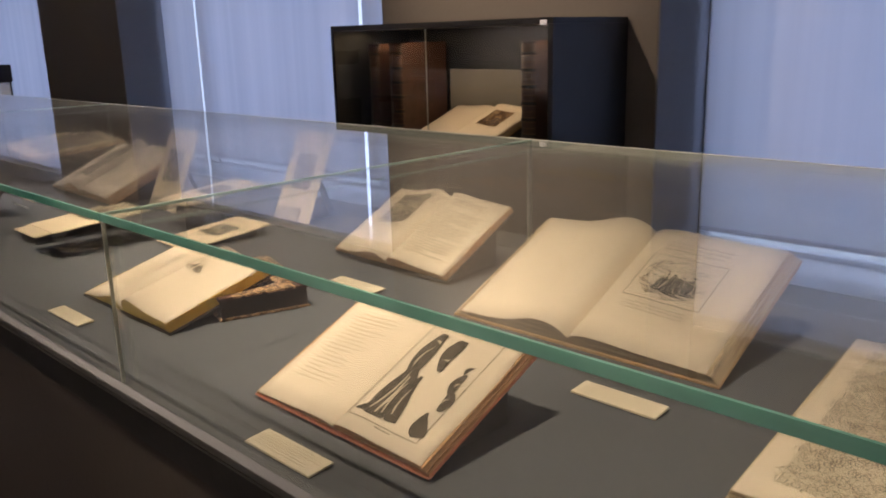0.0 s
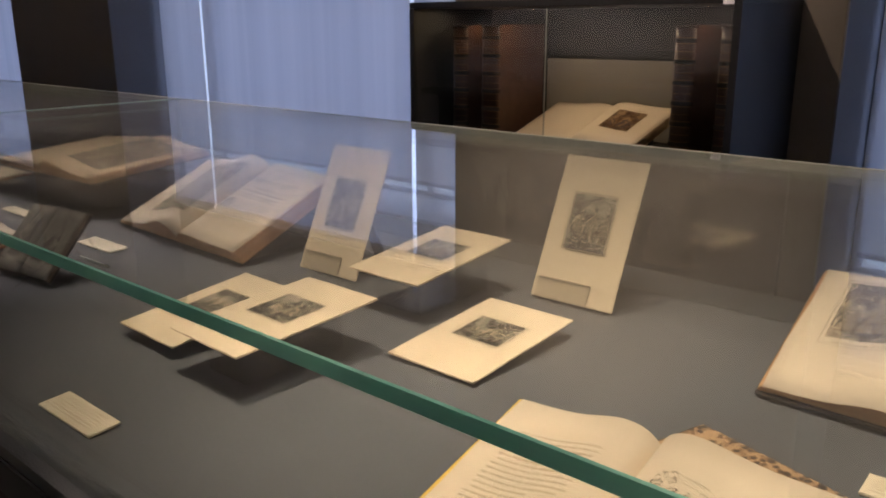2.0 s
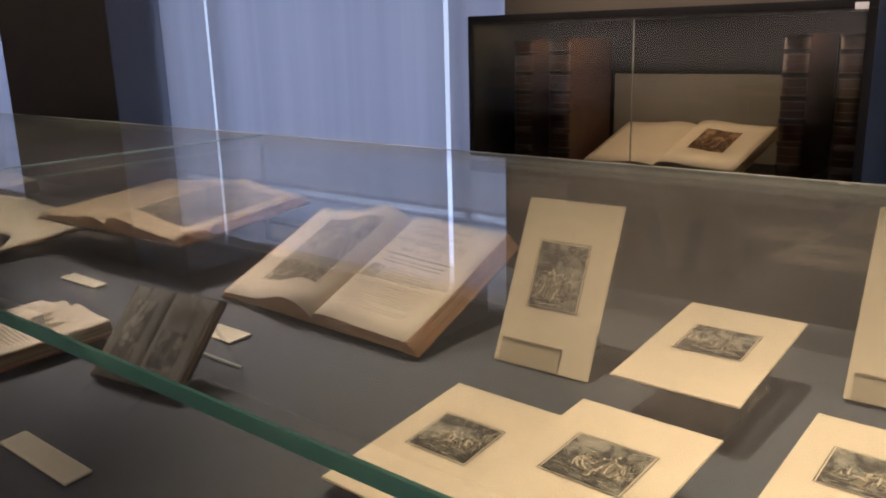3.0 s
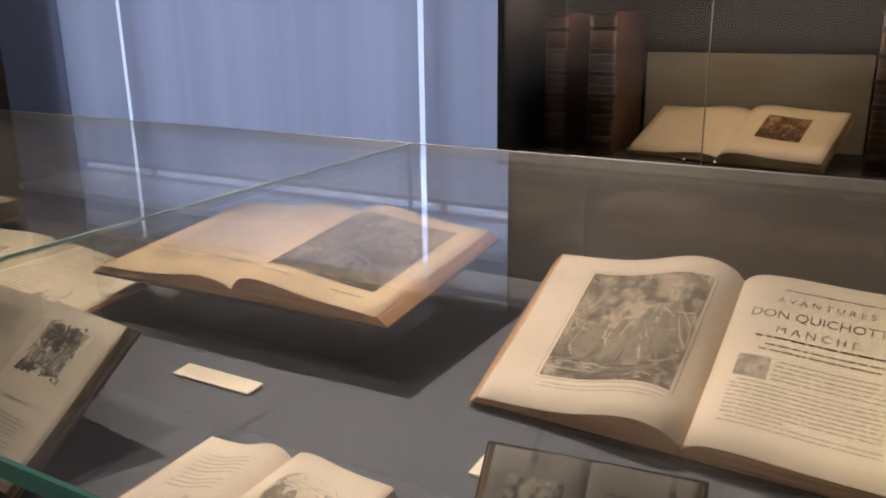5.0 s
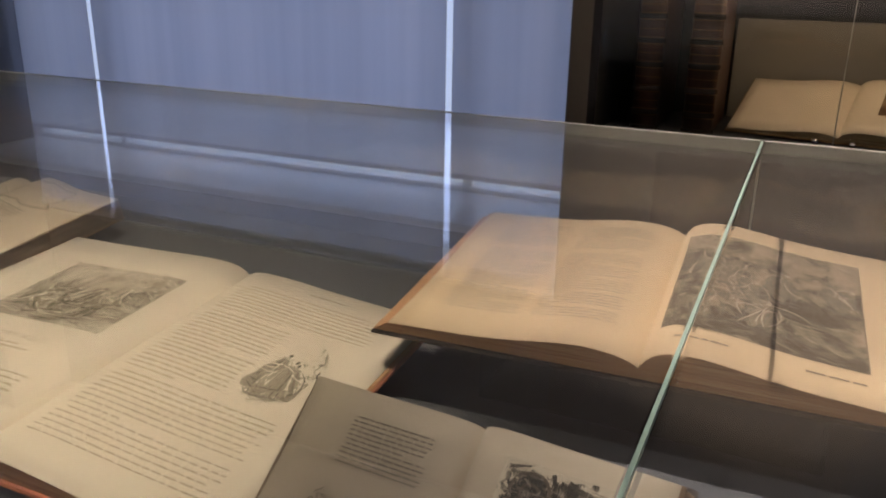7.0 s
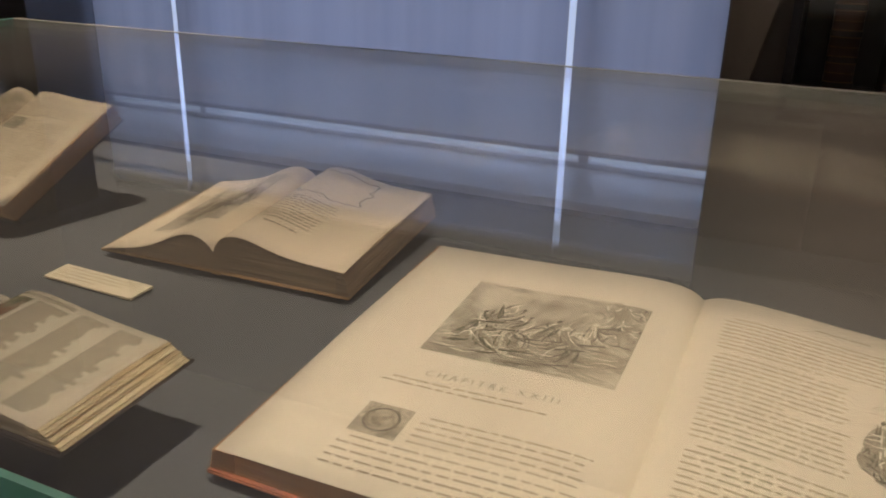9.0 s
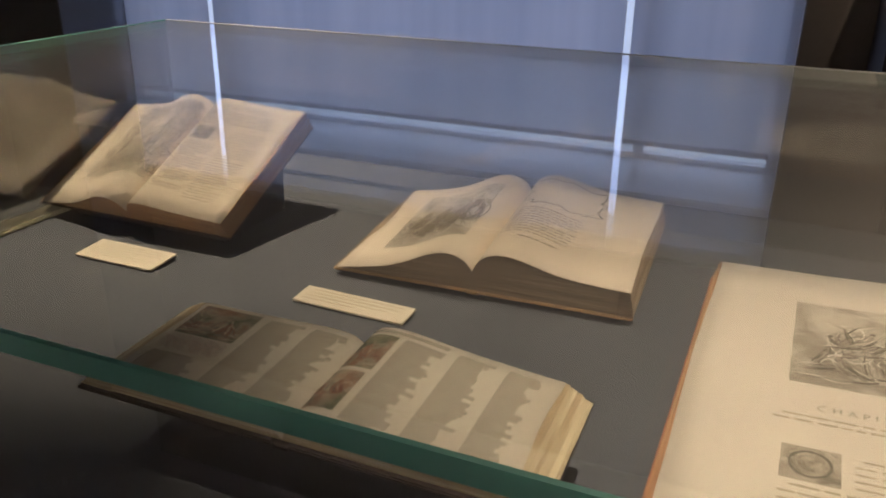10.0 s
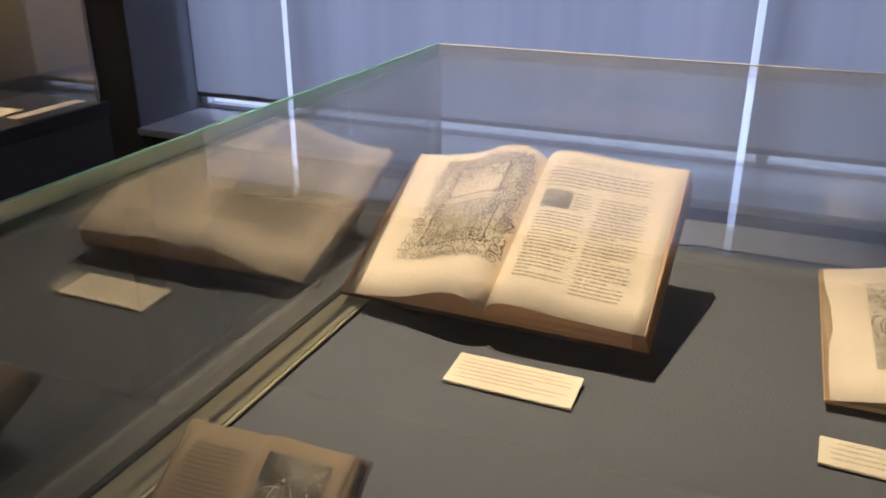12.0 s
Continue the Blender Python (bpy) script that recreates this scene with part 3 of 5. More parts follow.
def text_block(bm, leaf, u0, u1, v0, v1, lines, rng, fill=0.32, ragged=0.08, para=6, word=(0.018, 0.075)):
    """Lines of print as short word bars that follow the page."""
    pitch = (v1 - v0) / lines
    for k in range(lines):
        v = v1 - pitch * (k + 0.5)
        a, b = (u0, u1) if leaf.s > 0 else (1 - u1, 1 - u0)
        b -= ragged * rng.random() * (b - a) if (k % para) != para - 1 else (b - a) * rng.uniform(0.3, 0.8)
        a += (0.04 * (u1 - u0)) if (k % para) == 0 else 0
        x = a
        while x < b - 0.01:
            e = min(b, x + rng.uniform(*word))
            s, t = (x, e) if leaf.s > 0 else (1 - e, 1 - x)
            patch(bm, leaf, s, t, v - pitch * fill * 0.5, v + pitch * fill * 0.5, 0.0005, 2)
            x = e + rng.uniform(0.007, 0.014)


def stroke(bm, leaf, p, q, bend, w0, w1, lift, n=7):
    """One tapered, bent stroke of the burin on a page; p, q and widths in metres from the gutter and the foot."""
    d = Vector((q[0] - p[0], q[1] - p[1]))
    if d.length < 1e-5:
        return
    nrm = Vector((-d.y, d.x)) / d.length
    rows = []
    for i in range(n + 1):
        t = i / n
        c = Vector(p) + d * t + nrm * bend * d.length * 4 * t * (1 - t)
        w = (w0 + (w1 - w0) * t) * (0.35 + 0.65 * math.sin(math.pi * min(1, max(0, 0.08 + t * 0.84)))) / 2
        row = []
        for s in (-1, 1):
            a = c + nrm * s * w
            row.append(bm.verts.new(leaf.p(min(0.99, max(0.01, a.x / leaf.w)), min(0.995, max(0.005, a.y / leaf.h)), lift)))
        rows.append(row)
    for r, s in zip(rows[:-1], rows[1:]):
        f = bm.faces.new((r[0], r[1], s[1], s[0]))
        f.normal_update()
        if f.normal.z < 0:
            f.normal_flip()


def scene_strokes(leaf, u0, u1, v0, v1, rng, n=6, bold=1.0, oval=False, tall=1.0):
    """A print built of strokes: sky lines, a mass of foliage, draped forms in light and dark, ground hatching."""
    tone = [bmesh.new() for _ in range(3)]
    x0, x1, y0, y1 = u0 * leaf.w, u1 * leaf.w, v0 * leaf.h, v1 * leaf.h
    W, H = x1 - x0, y1 - y0
    size = min(W, H)
    count = [0]

    def put(k, a, c, bend, wa, wb):
        ends = []
        for x, y in (a, c):
            if oval:
                dx, dy = (x - 0.5) * 2, (y - 0.5) * 2
                r = max(1.0, math.hypot(dx, dy) / 0.96)
                x, y = 0.5 + dx / r / 2, 0.5 + dy / r / 2
            ends.append((x0 + W * min(0.985, max(0.015, x)), y0 + H * min(0.985, max(0.015, y))))
        count[0] += 1
        stroke(tone[k], leaf, ends[0], ends[1], bend, wa * size * bold, wb * size * bold, 0.0008 + count[0] * 4e-6, 6)

    side = rng.choice((0.0, 1.0))
    for i in range(16):
        y = rng.uniform(0.62, 0.98)
        x = rng.uniform(0, 0.8)
        put(1, (x, y), (x + rng.uniform(0.1, 0.4), y + rng.uniform(-0.02, 0.02)), rng.uniform(-0.06, 0.06), 0.006, 0.006)
    for i in range(70):
        x = abs(side - abs(rng.gauss(0, 0.17)))
        y = rng.uniform(0.30, 0.98)
        a = rng.uniform(0, 6.28)
        r = rng.uniform(0.03, 0.10)
        put(rng.choice((0, 1, 1, 2)), (x, y), (x + r * math.cos(a), y + r * math.sin(a)), rng.uniform(-0.4, 0.4), 0.022, 0.012)
    for i in range(60):
        y = rng.uniform(0.02, 0.34)
        x = rng.uniform(0, 0.85)
        put(rng.choice((0, 1, 1, 2)), (x, y), (x + rng.uniform(0.06, 0.22), y + rng.uniform(-0.04, 0.04)), rng.uniform(-0.2, 0.2), 0.016, 0.008)
    for k in range(n):
        cx, by = rng.uniform(0.10, 0.90), rng.uniform(0.10, 0.34 if tall == 1.0 else 0.5)
        hh = rng.uniform(0.26, 0.46) * tall
        ww = hh * rng.uniform(0.35, 0.7) * H / W
        lean = rng.uniform(-0.12, 0.12)
        put(1, (cx, by), (cx + lean, by + hh * 0.85), 0.03, ww * 1.0, ww * 0.55)
        for j in range(9):
            s = (j / 8 - 0.5) * ww
            put(rng.choice((0, 2, 1, 0, 1)), (cx + s * 1.4, by + rng.uniform(0, 0.05)), (cx + lean + s * 0.5, by + hh * rng.uniform(0.6, 0.95)), rng.uniform(-0.22, 0.22), 0.030 * tall, 0.012)
        for j in range(3):
            y = by + hh * rng.uniform(0.5, 0.8)
            put(rng.choice((0, 2)), (cx + lean * 0.6, y), (cx + rng.uniform(-1, 1) * ww * 1.3, y + rng.uniform(-0.1, 0.12)), rng.uniform(-0.3, 0.3), 0.026, 0.010)
        put(rng.choice((0, 2)), (cx + lean, by + hh * 0.93), (cx + lean + 0.01, by + hh * 1.04), 0, 0.05, 0.045)
        put(0, (cx - ww * 0.6, by), (cx + ww * 1.1, by - 0.03), -0.05, 0.03, 0.01)
    return tone


def scroll_strokes(leaf, u0, u1, v0, v1, rng, cells=(3, 5), hollow=0.0):
    """Mirrored scrollwork in thin curled strokes; hollow keeps an empty field in the middle."""
    tone = [bmesh.new() for _ in range(2)]
    x0, x1, y0, y1 = u0 * leaf.w, u1 * leaf.w, v0 * leaf.h, v1 * leaf.h
    W, H = x1 - x0, y1 - y0
    lift = 0.0008
    for i in range(cells[0]):
        for j in range(cells[1]):
            cx, cy = (i + 0.5) / cells[0] / 2 + rng.uniform(-0.02, 0.02), (j + 0.5) / cells[1] + rng.uniform(-0.02, 0.02)
            if max(abs(cx - 0.5), abs(cy - 0.5)) < hollow / 2:
                continue
            r = 0.60 * min(W / cells[0] / 2, H / cells[1])
            ph, sg, turns = rng.uniform(0, 6.28), rng.choice((-1, 1)), rng.uniform(1.2, 1.9)
            for mir in (0, 1):
                pts = []
                for k in range(14):
                    t = k / 13
                    a, rr = ph + sg * turns * 6.28 * t, r * (1 - 0.85 * t)
                    px = x0 + W * cx + rr * math.cos(a)
                    pts.append((x0 + x1 - px if mir else px, y0 + H * cy + rr * math.sin(a)))
                for p, q in zip(pts[:-1], pts[1:]):
                    lift += 1e-6
                    stroke(tone[0], leaf, p, q, 0.03, r * 0.13, r * 0.13, lift, 2)
                for k in range(4):
                    a = ph + k * 1.6
                    p = (x0 + W * cx + r * math.cos(a), y0 + H * cy + r * math.sin(a))
                    q = (p[0] + r * 0.5 * math.cos(a + 0.6), p[1] + r * 0.5 * math.sin(a + 0.6))
                    if mir:
                        p, q = (x0 + x1 - p[0], p[1]), (x0 + x1 - q[0], q[1])
                    lift += 1e-6
                    stroke(tone[1], leaf, p, q, 0.25, r * 0.25, r * 0.06, lift, 4)
    return tone


def words(leaf, text, u, v, size):
    """Readable letters laid on the page, centred at u, v."""
    cu = bpy.data.curves.new("letters", "FONT")
    cu.body, cu.size, cu.align_x, cu.align_y = text, size, "CENTER", "CENTER"
    ob = bpy.data.objects.new("letters", cu)
    me = ob.to_mesh()
    bm = bmesh.new()
    bm.from_mesh(me)
    ob.to_mesh_clear()
    bpy.data.objects.remove(ob)
    for q in bm.verts:
        uu = u + leaf.s * q.co.x / leaf.w
        q.co = leaf.p(min(1, max(0.02, uu)), v + q.co.y / leaf.h, 0.0006)
    return bm


def open_book(sf, wl, wr, h, tilt, left, right, label, hump=(0.006, 0.006), gutter=0.012, paper="paper", edge="edge", cover="leather_dark", content=(), yaw=0.0, lift=0.0, name="open_book", fan=0.004, overhang=0.003):
    """sf: the foot of the gutter. left, right: thickness of the leaves at the gutter and at the fore-edge."""
    rng = random.Random(int(abs(sf[0]) * 1000))
    m = pose(sf[0], sf[1], sf[2], tilt, 0, yaw) @ pose(0, 0, -gutter)
    b = thing(name, m, label, "book", "books in the showcase")
    L = Leaf(-1, wl, h, left[0], left[1], hump[0], gutter)
    R = Leaf(1, wr, h, right[0], right[1], hump[1], gutter)
    tb = 0.0028
    # boards and spine
    bm = bmesh.new()
    o = overhang
    add_box(bm, -wl - o - fan, -0.006, -o, h + o, 0, tb, 0.0009)
    add_box(bm, 0.006, wr + o + fan, -o, h + o, 0, tb, 0.0009)
    add_box(bm, -0.0055, 0.0055, -o, h + o, -0.0012, tb - 0.0006, 0.0006)
    part("cover", bm, M[cover], b, M[cover].name.replace("_", " ") + " cover")
    pages = {}
    for leaf, nm in ((L, "left"), (R, "right")):
        bm = bmesh.new()
        cols = []
        for u in STEPS:
            zt = leaf.z(u) - 0.0006
            f = fan * max(0, (u - 0.9) / 0.1)
            q = leaf.p(u, 0)
            x = q.x
            row = []
            for v in (0, 1):
                yy = leaf.h * v + (0.0008 if v == 0 else -0.0008)
                row += [bm.verts.new((x + leaf.s * f, yy, tb + 0.0003)), bm.verts.new((x - leaf.s * 0.0006 * (u > 0.95), yy, max(tb + 0.0008, zt)))]
            cols.append(row)
        for a, c in zip(cols[:-1], cols[1:]):
            bm.faces.new((a[0], c[0], c[1], a[1])), bm.faces.new((a[2], a[3], c[3], c[2]))
            bm.faces.new((a[1], c[1], c[3], a[3])), bm.faces.new((a[0], a[2], c[2], c[0]))
        for c in (cols[0], cols[-1]):
            bm.faces.new((c[0], c[1], c[3], c[2]))
        bmesh.ops.recalc_face_normals(bm, faces=bm.faces)
        part("page_block", bm, M[edge], b)
        zt = leaf.z(1.0)
        count = int((zt - tb) / 0.0014)
        if count > 0:
            bm = bmesh.new()
            for k in range(count):
                z = tb + (zt - tb) * (k + rng.uniform(0.25, 0.75)) / count
                x = leaf.w + fan * (1 - (z - tb) / (zt - tb)) + rng.uniform(0.0003, 0.0016) + 0.12 * fan
                c = sorted((leaf.s * leaf.w * 0.94, leaf.s * x))
                add_box(bm, c[0], c[1], -rng.uniform(0, 0.0006), leaf.h + rng.uniform(-0.002, 0.0004), z - 0.0003, z + 0.0003)
            part("leaf_edges", bm, M[edge], b)
        # top leaf, a hair thick and slightly wavy at its outer edge
        bm = bmesh.new()
        top, bot = [], []
        nv = 6
        ph = rng.uniform(0, 6)
        for u in STEPS:
            r1, r2 = [], []
            for j in range(nv + 1):
                q = leaf.p(u, j / nv)
                q.z += 0.0009 * u * u * math.sin(ph + 5 * j / nv) * 0.08
                q.x += leaf.s * 0.0012 * (u > 0.99) * math.sin(ph * 2 + 7 * j / nv)
                r1.append(bm.verts.new(q)), r2.append(bm.verts.new(q - Vector((0, 0, 0.0005))))
            top.append(r1), bot.append(r2)
        n = len(STEPS)
        for i in range(n - 1):
            for j in range(nv):
                bm.faces.new((top[i][j], top[i + 1][j], top[i + 1][j + 1], top[i][j + 1]))
                bm.faces.new((bot[i][j], bot[i][j + 1], bot[i + 1][j + 1], bot[i + 1][j]))
            bm.faces.new((top[i][0], bot[i][0], bot[i + 1][0], top[i + 1][0]))
            bm.faces.new((top[i][nv], top[i + 1][nv], bot[i + 1][nv], bot[i][nv]))
        for j in range(nv):
            bm.faces.new((top[-1][j], bot[-1][j], bot[-1][j + 1], top[-1][j + 1]))
        bmesh.ops.recalc_face_normals(bm, faces=bm.faces)
        pages[leaf.s] = part(nm + "_page", bm, M[paper], b, smooth=True)
    for c in content:
        kind, side = c[0], (L if c[1] == "l" else R)
        pg = pages[side.s]
        if kind == "text":
            bm = bmesh.new()
            text_block(bm, side, *c[2:7], rng, **(c[8] if len(c) > 8 else {}))
            part("printed_text", bm, M[c[7] if len(c) > 7 else "ink_soft"], pg)
        elif kind == "pic":
            bm = bmesh.new()
            patch(bm, side, *c[2:6], 0.0005, 16, 2)
            part("engraving", bm, M[c[6]], pg, smooth=True)
        elif kind == "frame":
            bm = bmesh.new()
            u0, u1, v0, v1 = c[2:6]
            d = 0.0011 / side.w
            e = 0.0011 / side.h
            patch(bm, side, u0, u1, v0, v0 + e, 0.0007), patch(bm, side, u0, u1, v1 - e, v1, 0.0007)
            patch(bm, side, u0, u0 + d, v0 + e, v1 - e, 0.0007, 2), patch(bm, side, u1 - d, u1, v0 + e, v1 - e, 0.0007, 2)
            part("plate_border", bm, M[c[6]], pg)
        elif kind == "art":
            u0, u1, v0, v1, base, inks, opts = c[2:9]
            if base:
                bm = bmesh.new()
                patch(bm, side, u0, u1, v0, v1, 0.0005, 16, 2)
                part("engraving", bm, M[base], pg, smooth=True)
            for bm, ink, nm in zip(scene_strokes(side, u0, u1, v0, v1, rng, **opts), inks, ("engraved_darks", "engraved_shading", "engraved_lights")):
                part(nm, bm, M[ink], pg)["kind"] = "stuff"
        elif kind == "scroll":
            u0, u1, v0, v1, inks, opts = c[2:8]
            for bm, ink, nm in zip(scroll_strokes(side, u0, u1, v0, v1, rng, **opts), inks, ("scrollwork", "scroll_leaves")):
                part(nm, bm, M[ink], pg)["kind"] = "stuff"
        elif kind == "marks":
            bm = bmesh.new()
            u0, u1, v0, v1 = c[2:6]
            for k, (xa, ya, xb, yb, bend, wa, wb) in enumerate(c[7]):
                px = [side.w * (u0 + (u1 - u0) * x) for x in (xa, xb)]
                py = [side.h * (v0 + (v1 - v0) * y) for y in (ya, yb)]
                s = side.w * (u1 - u0)
                stroke(bm, side, (px[0], py[0]), (px[1], py[1]), bend, wa * s * 1.5, wb * s * 1.5, (0.0014 if c[7] is VEIL else 0.0012) + k * 5e-6, 10)
            part("engraved_forms", bm, M[c[6]], pg)["kind"] = "stuff"
        elif kind == "ring":
            bm = bmesh.new()
            u, v, r = c[2:5]
            for k in range(28):
                p4 = []
                for rr, d in ((r, 0), (r, 1), (r - 0.0018, 1), (r - 0.0018, 0)):
                    t = 2 * math.pi * (k + d) / 28
                    p4.append(bm.verts.new(side.p(u + rr * math.cos(t) / side.w, v + rr * math.sin(t) / side.h, 0.0009)))
                bm.faces.new(p4)
            bmesh.ops.recalc_face_normals(bm, faces=bm.faces)
            part("ornament_ring", bm, M[c[5]], pg)
        elif kind == "cartouche":
            bm = bmesh.new()
            u0, u1, v0, v1 = c[2:6]
            pts = []
            for k in range(72):
                a = 2 * math.pi * k / 72
                r = 1 + 0.07 * math.sin(9 * a + 1) + 0.05 * math.sin(17 * a) + rng.uniform(-0.03, 0.03)
                q = [max(-1, min(1, 1.25 * f(a))) * r for f in (math.cos, math.sin)]
                pts.append((side.w * ((u0 + u1) / 2 + q[0] * (u1 - u0) / 2), side.h * ((v0 + v1) / 2 + q[1] * (v1 - v0) / 2)))
            for k, (p, q) in enumerate(zip(pts, pts[1:] + pts[:1])):
                w = 0.0016 + 0.0014 * rng.random()
                stroke(bm, side, p, q, 0.05, w, w, 0.0010 + k * 4e-6, 2)
            part("cartouche_outline", bm, M[c[6]], pg)["kind"] = "stuff"
        elif kind == "words":
            part("lettering", words(side, *c[2:6]), M[c[6] if len(c) > 6 else "ink"], pg)
    return b


def wedge(x0, x1, y0, y1, h0, h1, label="dark grey wedge stand supporting an open book"):
    """A slanted support on the table, hidden under a book."""
    w = part("book_wedge", prism([(y0, TABLE + 0.0005), (y1, TABLE + 0.0005), (y1, TABLE + h1), (y0, TABLE + h0)], x1 - x0), M["cab_grey"])
    w.location.x = x0
    return tagged(w, label, "stand", "book supports")


def acrylic_stand(x0, x1, y0, y1, z0, z1, label="clear acrylic stand holding up a book"):
    """A bent clear sheet: foot, riser, and a slanted shelf with a lip."""
    s = thing("acrylic_stand", pose(0, 0, 0), label, "stand", "book supports")
    t = 0.003

    def sheet(p, q):
        d = Vector((0, q[0] - p[0], q[1] - p[1])).normalized()
        n = Vector((0, -d.z, d.y)) * t
        return prism([(p[0], p[1]), (q[0], q[1]), (q[0] + n.y, q[1] + n.z), (p[0] + n.y, p[1] + n.z)], x1 - x0)

    f = TABLE + 0.0005
    for nm, p, q in (("shelf", (y0, z0), (y1, z1)), ("riser", (y1 + 0.001, f), (y1 + 0.001, z1)), ("foot", (y0, f), (y1, f)), ("front_leg", (y0 + 0.004, f), (y0 + 0.004, z0))):
        o = part(nm, sheet(p, q), M["acrylic"], s)
        o.location.x = x0
    for x in (x0, x1 - 0.002):
        e = part("polished_edge", prism([(y0, z0 + 0.0004), (y1, z1 + 0.0004), (y1, z1 + 0.002), (y0, z0 + 0.002)], 0.002), M["glass_edge_pale"], s)
        e.location.x = x
    return s

STD = ("ink", "ink_soft", "print_light")
SOFT = ("ink_grey", "ink_soft", "print_light")
# dark masses of the bold plate: x, y, x, y, bend, widths
BOLD = [(0.30, 0.03, 0.27, 0.55, -0.05, 0.34, 0.16), (0.27, 0.50, 0.25, 0.95, 0.05, 0.18, 0.11), (0.02, 0.04, 0.28, 0.16, -0.1, 0.03, 0.12), (0.55, 0.04, 0.44, 0.50, 0.08, 0.20, 0.05), (0.98, 0.02, 0.86, 0.24, 0.1, 0.20, 0.04),
        (0.56, 0.60, 0.54, 0.95, 0.1, 0.08, 0.15), (0.90, 0.45, 0.90, 0.66, 0.1, 0.10, 0.07), (0.95, 0.28, 0.92, 0.47, -0.1, 0.09, 0.10), (0.86, 0.66, 0.92, 0.74, 0.2, 0.05, 0.03)]
# thinner folds, scattered leaves and ground lines between them
VEIL = [(0.20, 0.08, 0.27, 0.50, -0.06, 0.022, 0.010), (0.30, 0.06, 0.31, 0.46, -0.03, 0.030, 0.012), (0.38, 0.08, 0.36, 0.40, 0.05, 0.018, 0.010), (0.22, 0.56, 0.27, 0.80, 0.10, 0.020, 0.010), (0.50, 0.10, 0.46, 0.36, 0.06, 0.018, 0.008), (0.22, 0.86, 0.29, 0.83, 0.3, 0.024, 0.012),
        (0.50, 0.72, 0.58, 0.76, -0.3, 0.020, 0.010), (0.88, 0.52, 0.93, 0.56, 0.3, 0.018, 0.010), (0.91, 0.36, 0.96, 0.40, 0.3, 0.018, 0.010)]
TXT = dict(fill=0.26, ragged=0.05, para=9)
# folio with a blank leaf and a vignette
open_book((-0.774, 0.923, 0.933), 0.177, 0.182, 0.233, 23.5, (0.018, 0.010), (0.020, 0.016), "large open book with a blank leaf and an engraved vignette", hump=(0.016, 0.004), paper="paper", edge="edge", yaw=0.7, cover="board_tan", fan=0.012, gutter=0.012,
          content=[("text", "l", 0.42, 0.5, 0.50, 0.51, 1, "ink_pale"), ("frame", "r", 0.16, 0.72, 0.38, 0.76, "ink_soft"), ("art", "r", 0.18, 0.70, 0.40, 0.745, None, ("ink", "ink_grey", "print_light"), dict(n=5, oval=True, bold=1.2)), ("text", "r", 0.2, 0.70, 0.80, 0.90, 3, "ink_pale"), ("text", "r", 0.2, 0.70, 0.28, 0.35, 3, "ink_pale")])
wedge(-0.92, -0.62, 0.955, 1.10, 0.006, 0.066)
# book with a dark full-page plate
open_book((-0.811, 0.585, 0.930), 0.128, 0.127, 0.167, 23.7, (0.011, 0.006), (0.014, 0.013), "open book with a bold black and white plate", hump=(0.002, 0.003), paper="paper", edge="edge_orange", gutter=0.006, cover="board_red",
          content=[("text", "l", 0.26, 0.82, 0.22, 0.88, 19, "ink_label", dict(fill=0.25, ragged=0.45, para=4)), ("frame", "r", 0.08, 0.83, 0.10, 0.935, "ink_soft"), ("marks", "r", 0.10, 0.81, 0.12, 0.90, "ink", BOLD), ("marks", "r", 0.10, 0.81, 0.12, 0.90, "print_light", VEIL), ("text", "r", 0.4, 0.6, 0.07, 0.1, 1, "ink_soft")])
wedge(-0.92, -0.70, 0.615, 0.72, 0.010, 0.052)
# book with ornamental plates at the end of the row
open_book((-0.238, 0.688, 0.964), 0.210, 0.20, 0.318, 4.2, (0.016, 0.013), (0.016, 0.012), "large open book with dense ornamental engravings", hump=(0.006, 0.006), paper="paper", edge="edge", yaw=2.9, cover="board_tan",
          content=[("pic", "l", 0.14, 0.90, 0.08, 0.92, "card_toned"), ("scroll", "l", 0.14, 0.90, 0.08, 0.92, ("ink_grey", "ink_soft"), dict(cells=(8, 24), hollow=0.3)), ("pic", "r", 0.1, 0.86, 0.08, 0.92, "card_toned"), ("scroll", "r", 0.1, 0.86, 0.08, 0.92, ("ink_grey", "ink_soft"), dict(cells=(8, 24))), ("text", "l", 0.3, 0.62, 0.30, 0.42, 8, "ink_soft", dict(fill=0.3, ragged=0.0))])
wedge(-0.43, -0.06, 0.72, 0.96, 0.030, 0.046)
# book with a picture facing text
open_book((-1.212, 1.019, 0.932), 0.138, 0.139, 0.180, 28, (0.014, 0.011), (0.022, 0.012), "thick open book with an engraved plate facing text", hump=(0.012, 0.004), paper="paper", edge="edge_orange", yaw=-2.2, gutter=0.007, cover="leather_dark",
          content=[("art", "l", 0.20, 0.78, 0.46, 0.92, "plate_soft", STD, dict(n=8)), ("frame", "l", 0.17, 0.81, 0.40, 0.94, "ink_pale"), ("text", "l", 0.26, 0.74, 0.41, 0.44, 1, "ink_pale"), ("text", "r", 0.2, 0.78, 0.82, 0.92, 3, "ink_soft", dict(ragged=0.3)), ("text", "r", 0.14, 0.84, 0.14, 0.76, 19, "ink_soft")])
wedge(-1.32, -1.09, 1.05, 1.16, 0.008, 0.062)
